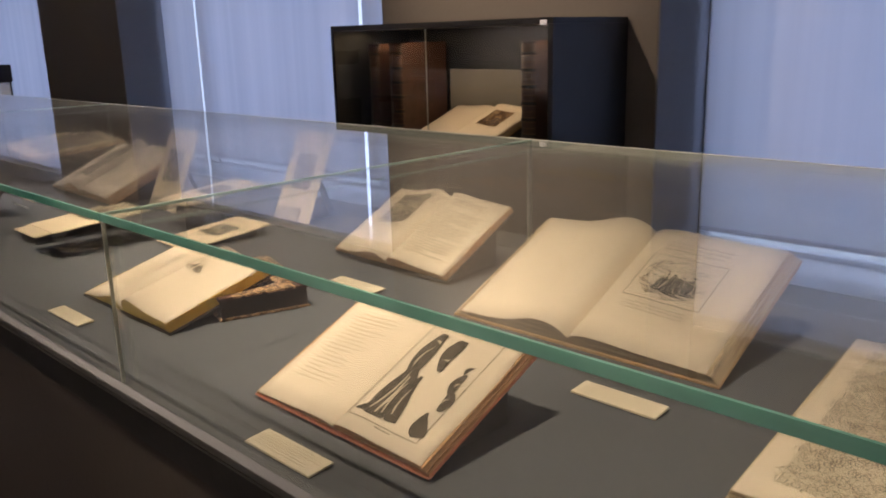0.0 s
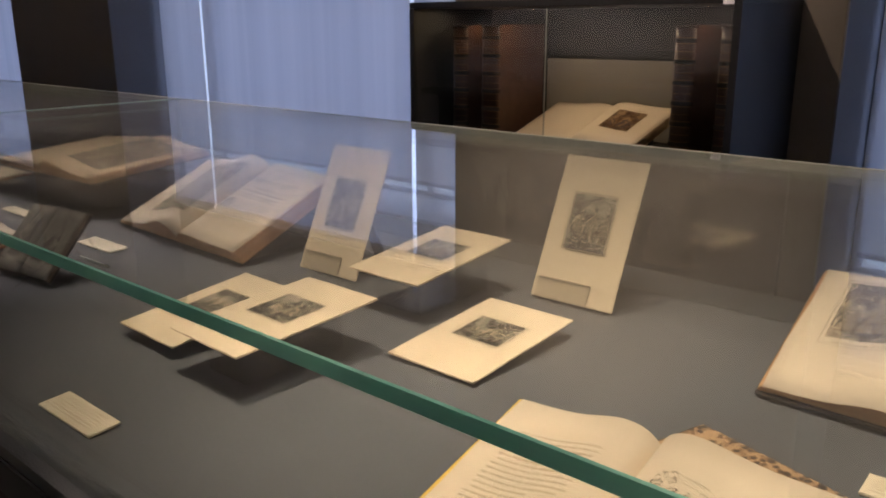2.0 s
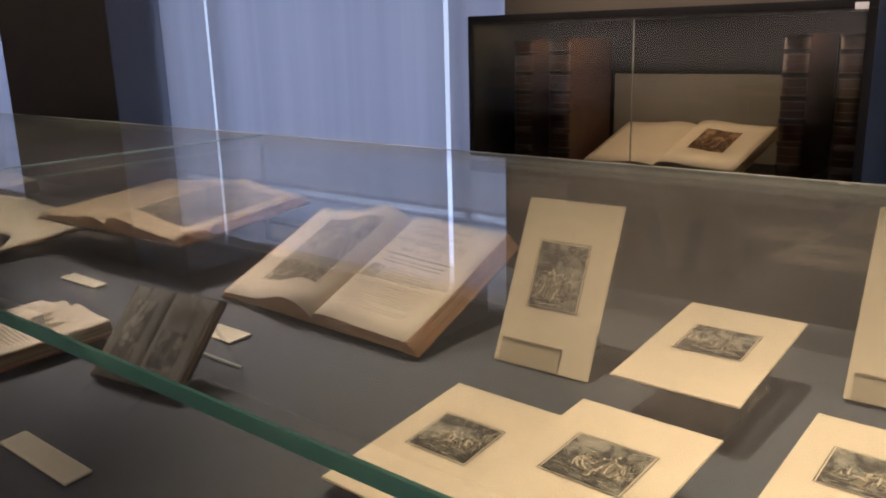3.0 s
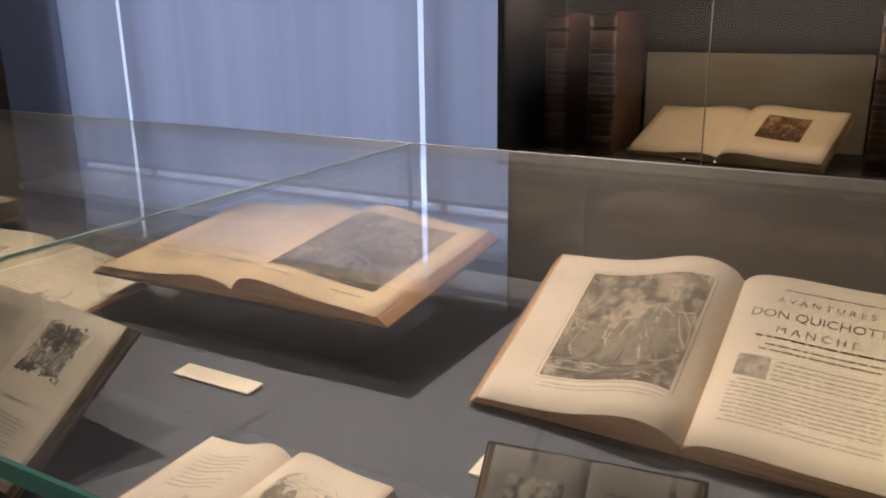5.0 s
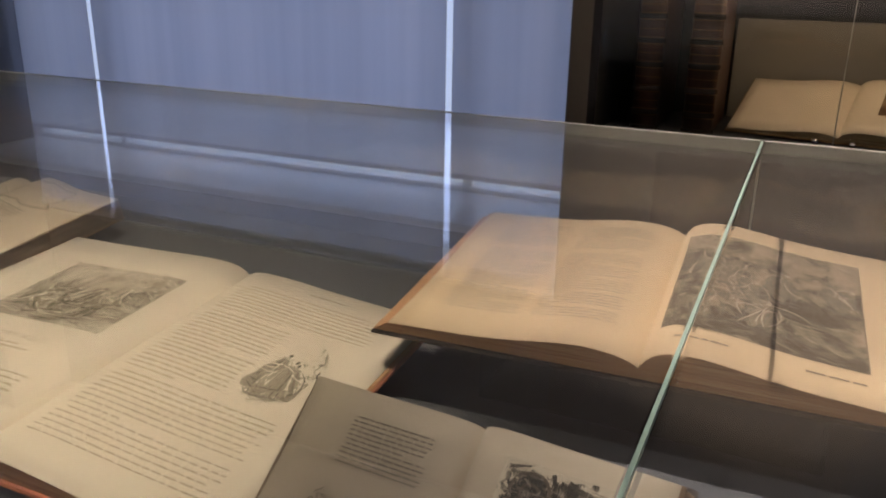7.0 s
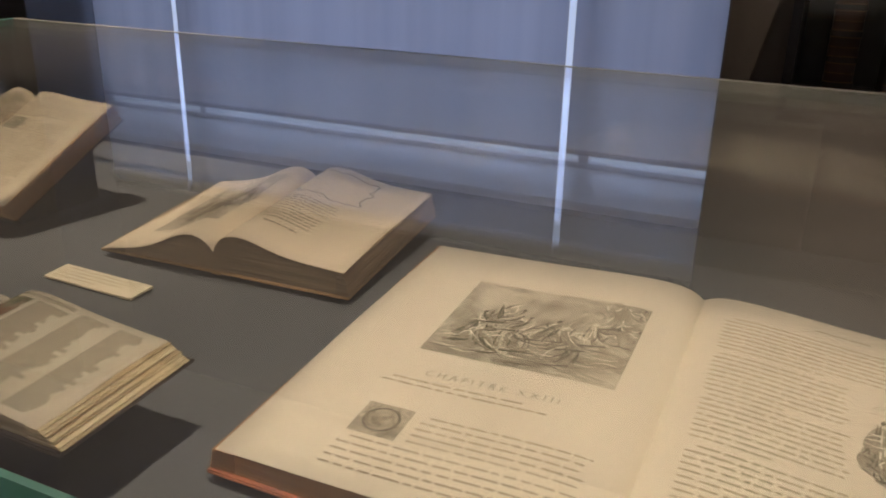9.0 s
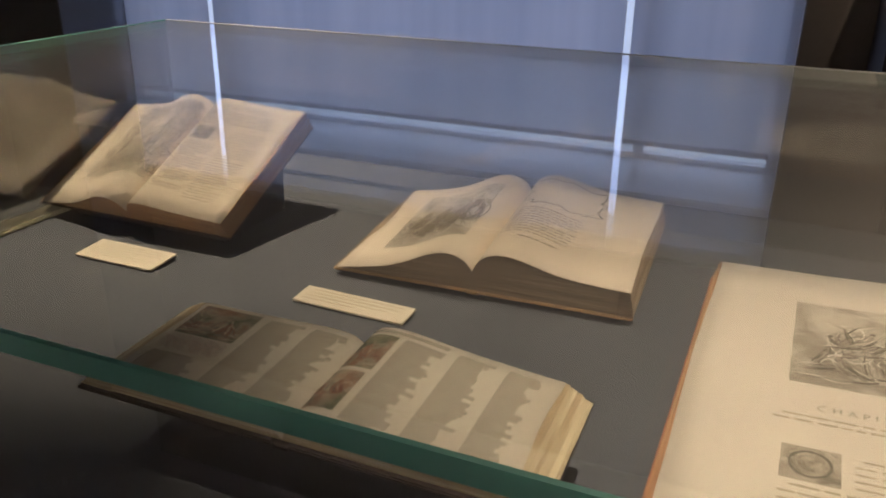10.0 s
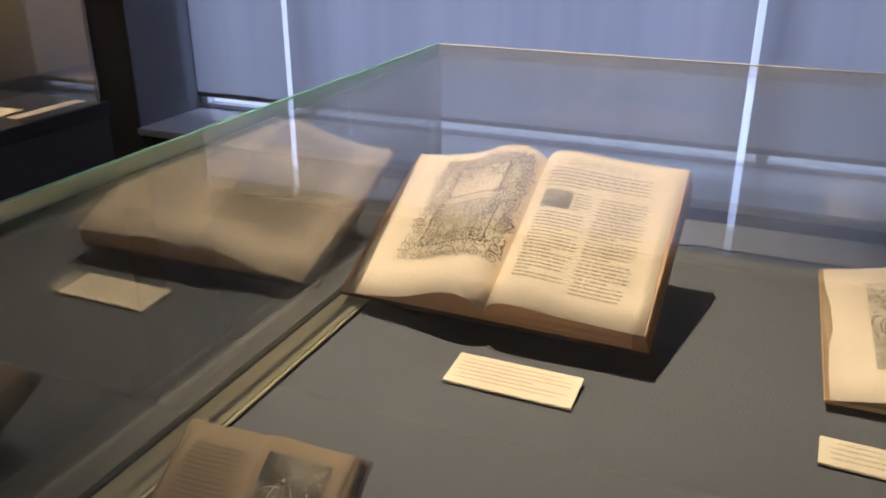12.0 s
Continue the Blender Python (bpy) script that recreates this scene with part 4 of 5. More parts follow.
# gilt-edged book leaning on a marbled volume
open_book((-1.342, 0.620, 0.927), 0.129, 0.137, 0.173, 15, (0.014, 0.005), (0.020, 0.018), "open book with gilt edges and a small vignette", hump=(0.010, 0.009), paper="paper", edge="gilt", gutter=0.007, cover="leather_dark", fan=0.002,
          content=[("text", "l", 0.2, 0.82, 0.24, 0.80, 17, "ink_label"), ("art", "r", 0.14, 0.50, 0.56, 0.78, None, SOFT, dict(n=5, oval=True, bold=1.2)), ("text", "r", 0.3, 0.36, 0.36, 0.38, 1, "ink_soft"), ("text", "r", 0.36, 0.4, 0.42, 0.44, 1, "ink_soft")])
wedge(-1.45, -1.23, 0.65, 0.76, 0.003, 0.030)


def closed_book(m, w, h, t, label):
    """A closed volume lying flat: marbled boards, rounded leather spine, sunk page block."""
    b = thing("closed_book", m, label, "book", "books in the showcase")
    part("lower_board", boxm(0, w, 0, h, 0, 0.003, 0.0008), M["marble"], b)
    part("upper_board", boxm(0, w, 0, h, t - 0.003, t, 0.0008), M["marble"], b, "marbled paper board")
    part("page_block", boxm(0.002, w - 0.004, 0.003, h - 0.003, 0.0031, t - 0.0031), M["leather_dark"], b, "darkened page edges")
    bm = bmesh.new()
    n = 8
    ring = [(-(0.006) * math.sin(math.pi * i / n), t * i / n) for i in range(n + 1)]
    va = [bm.verts.new((x, -0.0005, z)) for x, z in ring]
    vb = [bm.verts.new((x, h + 0.0005, z)) for x, z in ring]
    for i in range(n):
        bm.faces.new((va[i], va[i + 1], vb[i + 1], vb[i]))
    bm.faces.new(va), bm.faces.new(vb)
    bmesh.ops.recalc_face_normals(bm, faces=bm.faces)
    part("spine", bm, M["leather"], b, "rounded brown leather spine", smooth=True)
    for x, y in ((w - 0.02, 0.0), (w - 0.02, h - 0.02)):
        part("leather_corner", boxm(x, x + 0.0206, y - 0.0004, y + 0.0206, t - 0.0032, t + 0.0006, 0.0004), M["leather"], b, "brown leather corner")
    return b


closed_book(pose(-1.385, 0.750, TABLE + 0.0006, 0, 0, -17), 0.20, 0.132, 0.033, "closed volume in brown marbled paper boards")


def print_card(m, w, h, label, pic=(0.24, 0.76, 0.42, 0.72), upright=False, mat_name="plate_grey"):
    """A cream mount with an engraved print in its window."""
    c = thing("mounted_print", m, label, "print", "mounted engravings")
    mt = part("mount", boxm(-w / 2, w / 2, 0, h, 0, 0.0022, 0.0006), M["card"], c, "cream cardboard mount")
    flat = Leaf(1, w, h, 0.0026, 0.0026, 0, 0.0026)
    u0, u1, v0, v1 = pic
    bm = bmesh.new()
    patch(bm, flat, u0, u1, v0, v1, 0.0004, 4, 4)
    bmesh.ops.translate(bm, vec=(-w / 2, 0, 0), verts=bm.verts)
    part("engraving", bm, M[mat_name], mt)
    seed = random.Random(int(abs(m.translation.x) * 1000))
    for bm, ink, nm in zip(scene_strokes(flat, u0, u1, v0, v1, seed, n=6), STD, ("engraved_darks", "engraved_shading", "engraved_lights")):
        bmesh.ops.translate(bm, vec=(-w / 2, 0, 0), verts=bm.verts)
        part(nm, bm, M[ink], mt)["kind"] = "stuff"
    bm = bmesh.new()
    d, e = 0.0012 / w, 0.0012 / h
    u0, u1, v0, v1 = u0 - 2 * d, u1 + 2 * d, v0 - 2 * e, v1 + 2 * e
    patch(bm, flat, u0, u1, v0, v0 + e, 0.0002), patch(bm, flat, u0, u1, v1 - e, v1, 0.0002)
    patch(bm, flat, u0, u0 + d, v0 + e, v1 - e, 0.0002), patch(bm, flat, u1 - d, u1, v0 + e, v1 - e, 0.0002)
    bmesh.ops.translate(bm, vec=(-w / 2, 0, 0), verts=bm.verts)
    part("plate_border", bm, M["ink_soft"], mt)
    if upright:
        a, z = w * 0.28, 0.0032
        bm = bmesh.new()
        add_box(bm, -a - 0.02, a - 0.01, 0.027, 0.0282, z, z + 0.001), add_box(bm, a - 0.0112, a - 0.01, 0.002, 0.027, z, z + 0.001)
        part("holder_rim", bm, M["ink_soft"], c, "thin rim of a clear holder")
        part("clear_holder", boxm(-a - 0.02, a - 0.011, 0.0, 0.027, z, z + 0.001), M["acrylic"], c, "clear acrylic holder")
    return c


def strut(x0, x1, y0, y1, z0, z1):
    return acrylic_stand(x0, x1, y0, y1, z0, z1, "clear acrylic stand under a mounted print")


print_card(pose(-1.645, 0.859, 0.924, 5.2, 0, -0.9), 0.125, 0.186, "cream mounted engraving lying on a low support")
wedge(-1.69, -1.60, 0.90, 1.02, 0.0065, 0.0175, "low dark grey block under a mounted print")
print_card(pose(-1.807, 0.951, 0.971, 5.8), 0.124, 0.193, "cream mounted engraving raised on a clear stand")
strut(-1.85, -1.77, 0.98, 1.12, 0.9705, 0.9850)
print_card(pose(-1.795, 0.681, 0.968, 3.8, 0, -1.6), 0.124, 0.189, "cream mounted engraving overlapping another mount")
strut(-1.83, -1.76, 0.71, 0.84, 0.9665, 0.9750)
print_card(pose(-1.940, 0.698, 0.934, 6.5, 0, -1.4), 0.120, 0.182, "cream mounted engraving partly under another mount")
strut(-1.98, -1.90, 0.73, 0.86, 0.9340, 0.9485)
print_card(pose(-1.642, 1.135, 0.924, 65.4, 0, 0.7), 0.123, 0.200, "cream mounted engraving standing upright on its edge", (0.24, 0.74, 0.36, 0.74), True)
print_card(pose(-1.992, 1.021, 0.922, 65.5, 0, 1.2), 0.122, 0.196, "cream mounted engraving standing upright on its edge", (0.24, 0.74, 0.36, 0.74), True)
for x, y in ((-1.642, 1.137), (-1.992, 1.023)):
    s = thing("easel_prop", pose(x, y, TABLE), "small dark prop behind an upright mounted print", "stand", "print props")
    part("back_leg", prism([(0.060, 0.1), (0.063, 0.1), (0.105, 0.0005), (0.100, 0.0005)], 0.02), M["cab_grey"], s)
    part("base", boxm(0, 0.02, 0.012, 0.104, 0.0003, 0.003), M["cab_grey"], s)

# the chivalric novel with its title page
open_book((-2.308, 0.965, 0.936), 0.197, 0.175, 0.219, 24.4, (0.024, 0.013), (0.026, 0.023), "large open book with a battle engraving and a title page", hump=(0.018, 0.003), paper="paper", edge="edge_orange", yaw=-2.0, cover="leather_dark", gutter=0.014, fan=0.010,
          content=[("art", "l", 0.11, 0.76, 0.19, 0.88, "plate_soft", ("ink_grey", "ink_soft", "print_mid"), dict(n=9, bold=0.8)), ("frame", "l", 0.09, 0.78, 0.175, 0.895, "ink_pale"), ("text", "l", 0.12, 0.76, 0.12, 0.16, 2, "ink_pale"),
                   ("words", "r", "A V A N T U R E S", 0.46, 0.845, 0.0108, "ink_soft"), ("words", "r", "DON QUICHOTTE", 0.46, 0.755, 0.0148, "ink_grey"), ("words", "r", "M A N C H E.", 0.46, 0.665, 0.0125, "ink_soft"),
                   ("text", "r", 0.22, 0.76, 0.90, 0.925, 1, "ink_soft"), ("text", "r", 0.14, 0.82, 0.612, 0.624, 1, "ink", dict(fill=0.9, ragged=0)), ("text", "r", 0.2, 0.8, 0.53, 0.59, 2, "ink_soft"),
                   ("pic", "r", 0.12, 0.28, 0.38, 0.50, "initial"), ("text", "r", 0.30, 0.84, 0.38, 0.50, 5, "ink_faint", TXT), ("text", "r", 0.12, 0.84, 0.13, 0.37, 11, "ink_faint", TXT)])
wedge(-2.47, -2.15, 1.00, 1.14, 0.010, 0.070)
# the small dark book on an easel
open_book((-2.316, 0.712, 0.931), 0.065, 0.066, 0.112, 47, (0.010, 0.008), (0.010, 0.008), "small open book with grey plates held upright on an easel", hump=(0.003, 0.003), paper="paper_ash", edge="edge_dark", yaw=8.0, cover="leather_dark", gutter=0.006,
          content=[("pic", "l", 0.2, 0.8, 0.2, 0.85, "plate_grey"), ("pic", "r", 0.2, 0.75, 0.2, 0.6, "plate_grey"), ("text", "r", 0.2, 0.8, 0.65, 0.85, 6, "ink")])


def easel(x, y, w):
    e = thing("acrylic_easel", pose(x, y, TABLE), "small clear acrylic easel holding a book", "stand", "book supports")
    for s in (-1, 1):
        a = s * w / 2
        part("side_rail", rod((a, 0.03, 0.03), (a, 0.085, 0.12), 0.0022), M["acrylic"], e)
        part("front_foot", rod((a, -0.025, 0.002), (a, 0.03, 0.03), 0.0026), M["acrylic"], e)
        part("back_foot", rod((a, 0.12, 0.002), (a, 0.07, 0.095), 0.0022), M["acrylic"], e)
        part("lip", rod((a, 0.005, 0.028), (a, -0.012, 0.044), 0.0022), M["acrylic"], e)
    part("cross_bar", rod((-w / 2, 0.03, 0.03), (w / 2, 0.03, 0.03), 0.0018), M["glass_edge_pale"], e)
    part("rear_bar", rod((-w / 2, 0.118, 0.004), (w / 2, 0.118, 0.004), 0.0018), M["glass_edge_pale"], e)
    return e


easel(-2.316, 0.706, 0.09)
# the small thick book beside it
open_book((-2.574, 0.632, 0.942), 0.089, 0.096, 0.150, 1.5, (0.014, 0.010), (0.020, 0.018), "small open book with a round vignette and gilt edges", hump=(0.009, 0.005), paper="paper", edge="edge", cover="board_red",
          content=[("text", "l", 0.2, 0.8, 0.52, 0.86, 9, "ink_pale"), ("art", "l", 0.25, 0.7, 0.2, 0.48, None, SOFT, dict(n=3, oval=True)), ("art", "r", 0.2, 0.78, 0.46, 0.88, None, SOFT, dict(n=5, oval=True)), ("text", "r", 0.2, 0.78, 0.15, 0.4, 7, "ink_soft")])
wedge(-2.64, -2.50, 0.65, 0.75, 0.0075, 0.0095)
# the upright book with the eye plate
open_book((-2.876, 0.667, 0.926), 0.117, 0.115, 0.160, 38.5, (0.012, 0.012), (0.018, 0.012), "open book with grey pages and a dark eye engraving", hump=(0.001, 0.001), paper="paper_dun", edge="edge_dark", yaw=-4.9, cover="leather_dark", gutter=0.006,
          content=[("text", "l", 0.18, 0.68, 0.70, 0.90, 11, "ink_grey"), ("art", "l", 0.44, 0.74, 0.40, 0.62, None, ("ink", "ink_grey", "paper_dun"), dict(n=4, oval=True, bold=1.4)), ("pic", "r", 0.20, 0.76, 0.56, 0.91, "vignette_grey"), ("art", "r", 0.22, 0.74, 0.58, 0.90, None, ("ink", "ink_grey", "paper_dun"), dict(n=5, bold=1.3)), ("ring", "r", 0.36, 0.81, 0.012, "ink"), ("ring", "r", 0.36, 0.81, 0.006, "ink"), ("text", "r", 0.16, 0.74, 0.08, 0.34, 12, "ink_grey"), ("text", "r", 0.3, 0.6, 0.40, 0.43, 1, "ink_grey")])
acrylic_stand(-2.96, -2.79, 0.690, 0.775, 0.932, 0.998)
# the great bible on its clear stand
open_book((-2.809, 0.963, 0.998), 0.208, 0.189, 0.273, 4.8, (0.016, 0.012), (0.028, 0.013), "heavy open folio with a sombre full-page engraving", hump=(0.008, 0.006), paper="paper_warm", edge="edge_orange", yaw=1.8, cover="leather_dark", gutter=0.013, fan=0.013,
          content=[("text", "l", 0.12, 0.47, 0.16, 0.66, 28, "ink_faint", dict(fill=0.30, ragged=0.04)), ("text", "l", 0.52, 0.86, 0.16, 0.66, 28, "ink_faint", dict(fill=0.30, ragged=0.04)), ("text", "l", 0.12, 0.47, 0.70, 0.92, 12, "ink_faint", dict(fill=0.30, ragged=0.04)), ("text", "l", 0.52, 0.86, 0.70, 0.92, 12, "ink_faint", dict(fill=0.30, ragged=0.04)),
                   ("art", "r", 0.05, 0.84, 0.17, 0.88, "plate_sombre", ("ink_grey", "ink_soft", "print_mid"), dict(n=12, bold=0.6, tall=0.7)), ("frame", "r", 0.045, 0.845, 0.165, 0.885, "ink_soft"), ("text", "r", 0.10, 0.34, 0.09, 0.12, 1, "ink_soft"), ("text", "r", 0.60, 0.84, 0.09, 0.12, 1, "ink_soft")])
acrylic_stand(-2.95, -2.67, 1.00, 1.20, 0.9840, 1.0010)
# the quarto with a large chapter vignette
open_book((-3.239, 0.724, 0.943), 0.249, 0.215, 0.333, 4.2, (0.026, 0.020), (0.022, 0.005), "very large open book with a chapter vignette and text", hump=(0.002, 0.002), paper="paper_light", edge="edge_orange", yaw=-0.6, cover="board_red", gutter=0.015,
          content=[("art", "l", 0.13, 0.73, 0.47, 0.83, "plate_light", ("ink_grey", "ink_faint", "paper_light"), dict(n=15, bold=0.75, tall=0.6)), ("words", "l", "C H A P I T R E   X X I I I", 0.45, 0.385, 0.0095, "ink_faint"), ("text", "l", 0.16, 0.76, 0.325, 0.36, 2, "ink_pale", dict(ragged=0.3)),
                   ("pic", "l", 0.59, 0.73, 0.15, 0.25, "initial"), ("ring", "l", 0.66, 0.20, 0.013, "ink_grey"), ("ring", "l", 0.66, 0.20, 0.009, "ink_faint"), ("text", "l", 0.10, 0.56, 0.15, 0.25, 5, "ink_pale", TXT), ("text", "l", 0.10, 0.73, 0.04, 0.145, 5, "ink_pale", TXT),
                   ("text", "r", 0.10, 0.86, 0.10, 0.39, 15, "ink_pale", TXT), ("text", "r", 0.10, 0.54, 0.40, 0.74, 18, "ink_pale", TXT), ("art", "r", 0.56, 0.80, 0.41, 0.73, None, ("ink_grey", "ink_faint", "paper_light"), dict(n=7, oval=True, bold=1.3)), ("text", "r", 0.10, 0.86, 0.75, 0.91, 9, "ink_pale", TXT), ("text", "r", 0.4, 0.62, 0.94, 0.955, 1, "ink_faint")])
# thick book with cartouche
open_book((-3.703, 0.987, 0.950), 0.146, 0.149, 0.209, 5, (0.030, 0.0035), (0.036, 0.029), "thick open book with a scene engraving and cartouche", hump=(0.015, 0.012), paper="paper", edge="edge_shaded", yaw=2.0, overhang=0.0008, cover="board_tan", gutter=0.024,
          content=[("art", "l", 0.15, 0.78, 0.20, 0.86, "plate_light", ("ink_grey", "ink_soft", "print_mid"), dict(n=7, bold=0.7)), ("cartouche", "r", 0.08, 0.62, 0.62, 0.93, "ink_grey"), ("text", "r", 0.08, 0.56, 0.26, 0.57, 11, "ink_soft"), ("text", "r", 0.20, 0.50, 0.20, 0.24, 1, "ink_soft")])
wedge(-3.81, -3.58, 1.03, 1.17, 0.008, 0.020)
# tall book with ornate frontispiece
open_book((-4.122, 0.981, 0.949), 0.139, 0.134, 0.193, 25.9, (0.021, 0.0035), (0.031, 0.025), "open early printed book with an ornate woodcut border", hump=(0.016, 0.003), paper="paper", edge="edge_orange", yaw=-0.6, overhang=0.001, cover="leather", gutter=0.016,
          content=[("pic", "l", 0.05, 0.73, 0.24, 0.94, "card_toned"), ("scroll", "l", 0.03, 0.75, 0.22, 0.95, ("ink", "ink_grey"), dict(cells=(4, 13), hollow=0.5)), ("pic", "l", 0.20, 0.58, 0.66, 0.86, "paper"), ("frame", "l", 0.19, 0.59, 0.65, 0.87, "ink_grey"), ("text", "l", 0.24, 0.54, 0.69, 0.83, 6, "ink_soft"), ("frame", "l", 0.15, 0.63, 0.32, 0.60, "ink_grey"), ("scroll", "l", 0.17, 0.61, 0.34, 0.58, ("ink", "ink_grey"), dict(cells=(3, 5))), ("scroll", "r", 0.20, 0.70, 0.90, 0.945, ("ink", "ink_grey"), dict(cells=(5, 2))), ("text", "r", 0.10, 0.84, 0.74, 0.885, 6, "ink_soft", dict(fill=0.28)), ("pic", "r", 0.12, 0.32, 0.60, 0.72, "initial"), ("scroll", "r", 0.12, 0.32, 0.60, 0.72, ("ink", "ink_grey"), dict(cells=(2, 4))),
                   ("text", "r", 0.34, 0.46, 0.60, 0.72, 6, "ink_soft", dict(fill=0.28)), ("text", "r", 0.12, 0.46, 0.16, 0.58, 20, "ink_soft", dict(fill=0.28)), ("text", "r", 0.50, 0.84, 0.12, 0.72, 28, "ink_soft", dict(fill=0.28))])
wedge(-4.23, -4.01, 1.01, 1.13, 0.026, 0.083)
# illuminated book lying on a clear stand
M_TXT = dict(fill=0.98, ragged=0.34, para=999, word=(2, 3))
open_book((-3.693, 0.654, 0.978), 0.138, 0.141, 0.108, 3.1, (0.014, 0.012), (0.026, 0.013), "thick open book with painted miniatures and dense columns", hump=(0.001, 0.003), paper="paper_dim_grey", edge="edge_pale", cover="leather_dark", gutter=0.004, fan=0.017,
          content=[("art", "l", 0.60, 0.96, 0.60, 0.96, "plate_color", ("ink_grey", "miniature_red", "print_light"), dict(n=3, bold=0.9)), ("scroll", "l", 0.60, 0.96, 0.42, 0.57, ("leather", "board_red"), dict(cells=(4, 3))), ("text", "l", 0.60, 0.95, 0.06, 0.38, 10, "ink_column", M_TXT), ("text", "l", 0.32, 0.55, 0.06, 0.94, 26, "ink_column", M_TXT), ("text", "l", 0.06, 0.28, 0.06, 0.94, 26, "ink_column", M_TXT),
                   ("art", "r", 0.05, 0.22, 0.52, 0.90, "plate_color", ("ink_grey", "miniature_red", "print_light"), dict(n=3, bold=0.9)), ("art", "r", 0.04, 0.21, 0.10, 0.48, "plate_color", ("ink_grey", "miniature_red", "print_light"), dict(n=3, bold=0.9)), ("pic", "r", 0.05, 0.46, 0.93, 0.965, "ink_column"), ("text", "r", 0.25, 0.46, 0.06, 0.90, 24, "ink_column", M_TXT), ("text", "r", 0.51, 0.70, 0.06, 0.94, 26, "ink_column", M_TXT), ("text", "r", 0.75, 0.92, 0.06, 0.94, 26, "ink_column", M_TXT)])
acrylic_stand(-3.81, -3.58, 0.675, 0.745, 0.9675, 0.9712)
# small worn book at the end
open_book((-4.152, 0.637, 0.937), 0.051, 0.055, 0.098, 29, (0.010, 0.012), (0.014, 0.011), "small worn open book with browned pages on a stand", hump=(0.002, 0.002), paper="paper_brown", edge="edge_dark", yaw=3.4, cover="leather_dark", gutter=0.012,
          content=[("text", "l", 0.15, 0.85, 0.2, 0.88, 22, "ink_grey"), ("art", "r", 0.12, 0.82, 0.42, 0.90, "plate_grey", SOFT, dict(n=4)), ("text", "r", 0.12, 0.85, 0.08, 0.38, 11, "ink_grey")])
acrylic_stand(-4.190, -4.110, 0.660, 0.712, 0.933, 0.962)


def label_card(x, y, w=0.106, d=0.032, yaw=0.0, lines=6):
    """A small caption card on the table, its print too small to read."""
    c = thing("caption_label", pose(x, y, TABLE + 0.0012, 4, 0, yaw), "small cream caption card with lines of print", "label", "caption cards")
    card = part("card", boxm(0, w, 0, d, 0, 0.0024, 0.0005), M["label"], c)
    flat = Leaf(1, w, d, 0.0025, 0.0025, 0, 0.0025)
    bm = bmesh.new()
    text_block(bm, flat, 0.06, 0.95, 0.14, 0.88, lines, random.Random(int(-x * 991)), fill=0.24, ragged=0.2, para=4)
    part("printed_lines", bm, M["ink_label"], card)
    return c


label_card(-0.694, 0.818, 0.102, 0.030)
label_card(-0.865, 0.519, 0.102, 0.029)
label_card(-1.228, 0.904, 0.106, 0.032)
label_card(-1.433, 0.550, 0.103, 0.024)
label_card(-1.880, 0.549, 0.102, 0.032)
label_card(-2.459, 0.866, 0.110, 0.033)
label_card(-2.313, 0.572, 0.128, 0.026)
label_card(-2.830, 0.888, 0.107, 0.024)
label_card(-3.857, 0.911, 0.118, 0.030, -1.5, lines=4)
label_card(-4.128, 0.907, 0.103, 0.041, lines=6)

# ---- the wall cabinet on the pier ----
CX0, CX1, CY0, CZ0, CZ1 = -3.262, -2.010, 2.555, 0.836, 1.353
cab = thing("wall_cabinet", pose(0, 0, 0), "black wall cabinet with a glass front and dim light inside", "cabinet")
part("bottom_board", boxm(CX0, CX1, CY0, PIER_Y - 0.002, CZ0, CZ0 + 0.022, 0.002), M["cab"], cab)
part("top_board", boxm(CX0, CX1, CY0, PIER_Y - 0.002, CZ1 - 0.022, CZ1, 0.002), M["cab"], cab)
part("side_board", boxm(CX0, CX0 + 0.022, CY0 + 0.001, PIER_Y - 0.002, CZ0 + 0.0225, CZ1 - 0.0225), M["cab"], cab)
part("side_board", boxm(CX1 - 0.022, CX1, CY0 + 0.001, PIER_Y - 0.002, CZ0 + 0.0225, CZ1 - 0.0225), M["cab"], cab)
part("back_board", boxm(CX0 + 0.023, CX1 - 0.023, PIER_Y - 0.020, PIER_Y - 0.003, CZ0 + 0.0225, CZ1 - 0.0225), M["cab"], cab)
door_l = part("glass_door", boxm(CX0 + 0.026, -2.657, CY0 + 0.003, CY0 + 0.009, CZ0 + 0.026, CZ1 - 0.026), M["glass_thin"], cab)
door = part("glass_door", boxm(-2.653, CX1 - 0.026, CY0 + 0.003, CY0 + 0.009, CZ0 + 0.026, CZ1 - 0.026), M["glass_thin"], cab)
part("door_edge", boxm(-2.6562, -2.6538, CY0 + 0.003, CY0 + 0.009, CZ0 + 0.026, CZ1 - 0.026), M["glass_edge_pale"], cab, "pale edge between glass doors")
part("bottom_trim", boxm(CX0, CX1, CY0 - 0.004, CY0 - 0.0005, CZ0 - 0.004, CZ0 + 0.020, 0.001), M["trim_dark"], cab, "black metal trim")
for z in (CZ1 - 0.018, CZ0 + 0.006):
    part("hinge", boxm(CX1 - 0.052, CX1 - 0.020, CY0 - 0.009, CY0 - 0.0045, z - 0.007, z + 0.010, 0.001), M["chrome"], door, "small steel hinge clip")
# added black sheet: stands in for the dark, shaded wall under the cabinet
part("lower_panel", boxm(CX0 + 0.12, CX1 + 0.02, PIER_Y - 0.035, PIER_Y - 0.002, 0.02, CZ0 - 0.006), M["cab"], cab, "black sheet that puts shade on the pier wall below the cabinet")
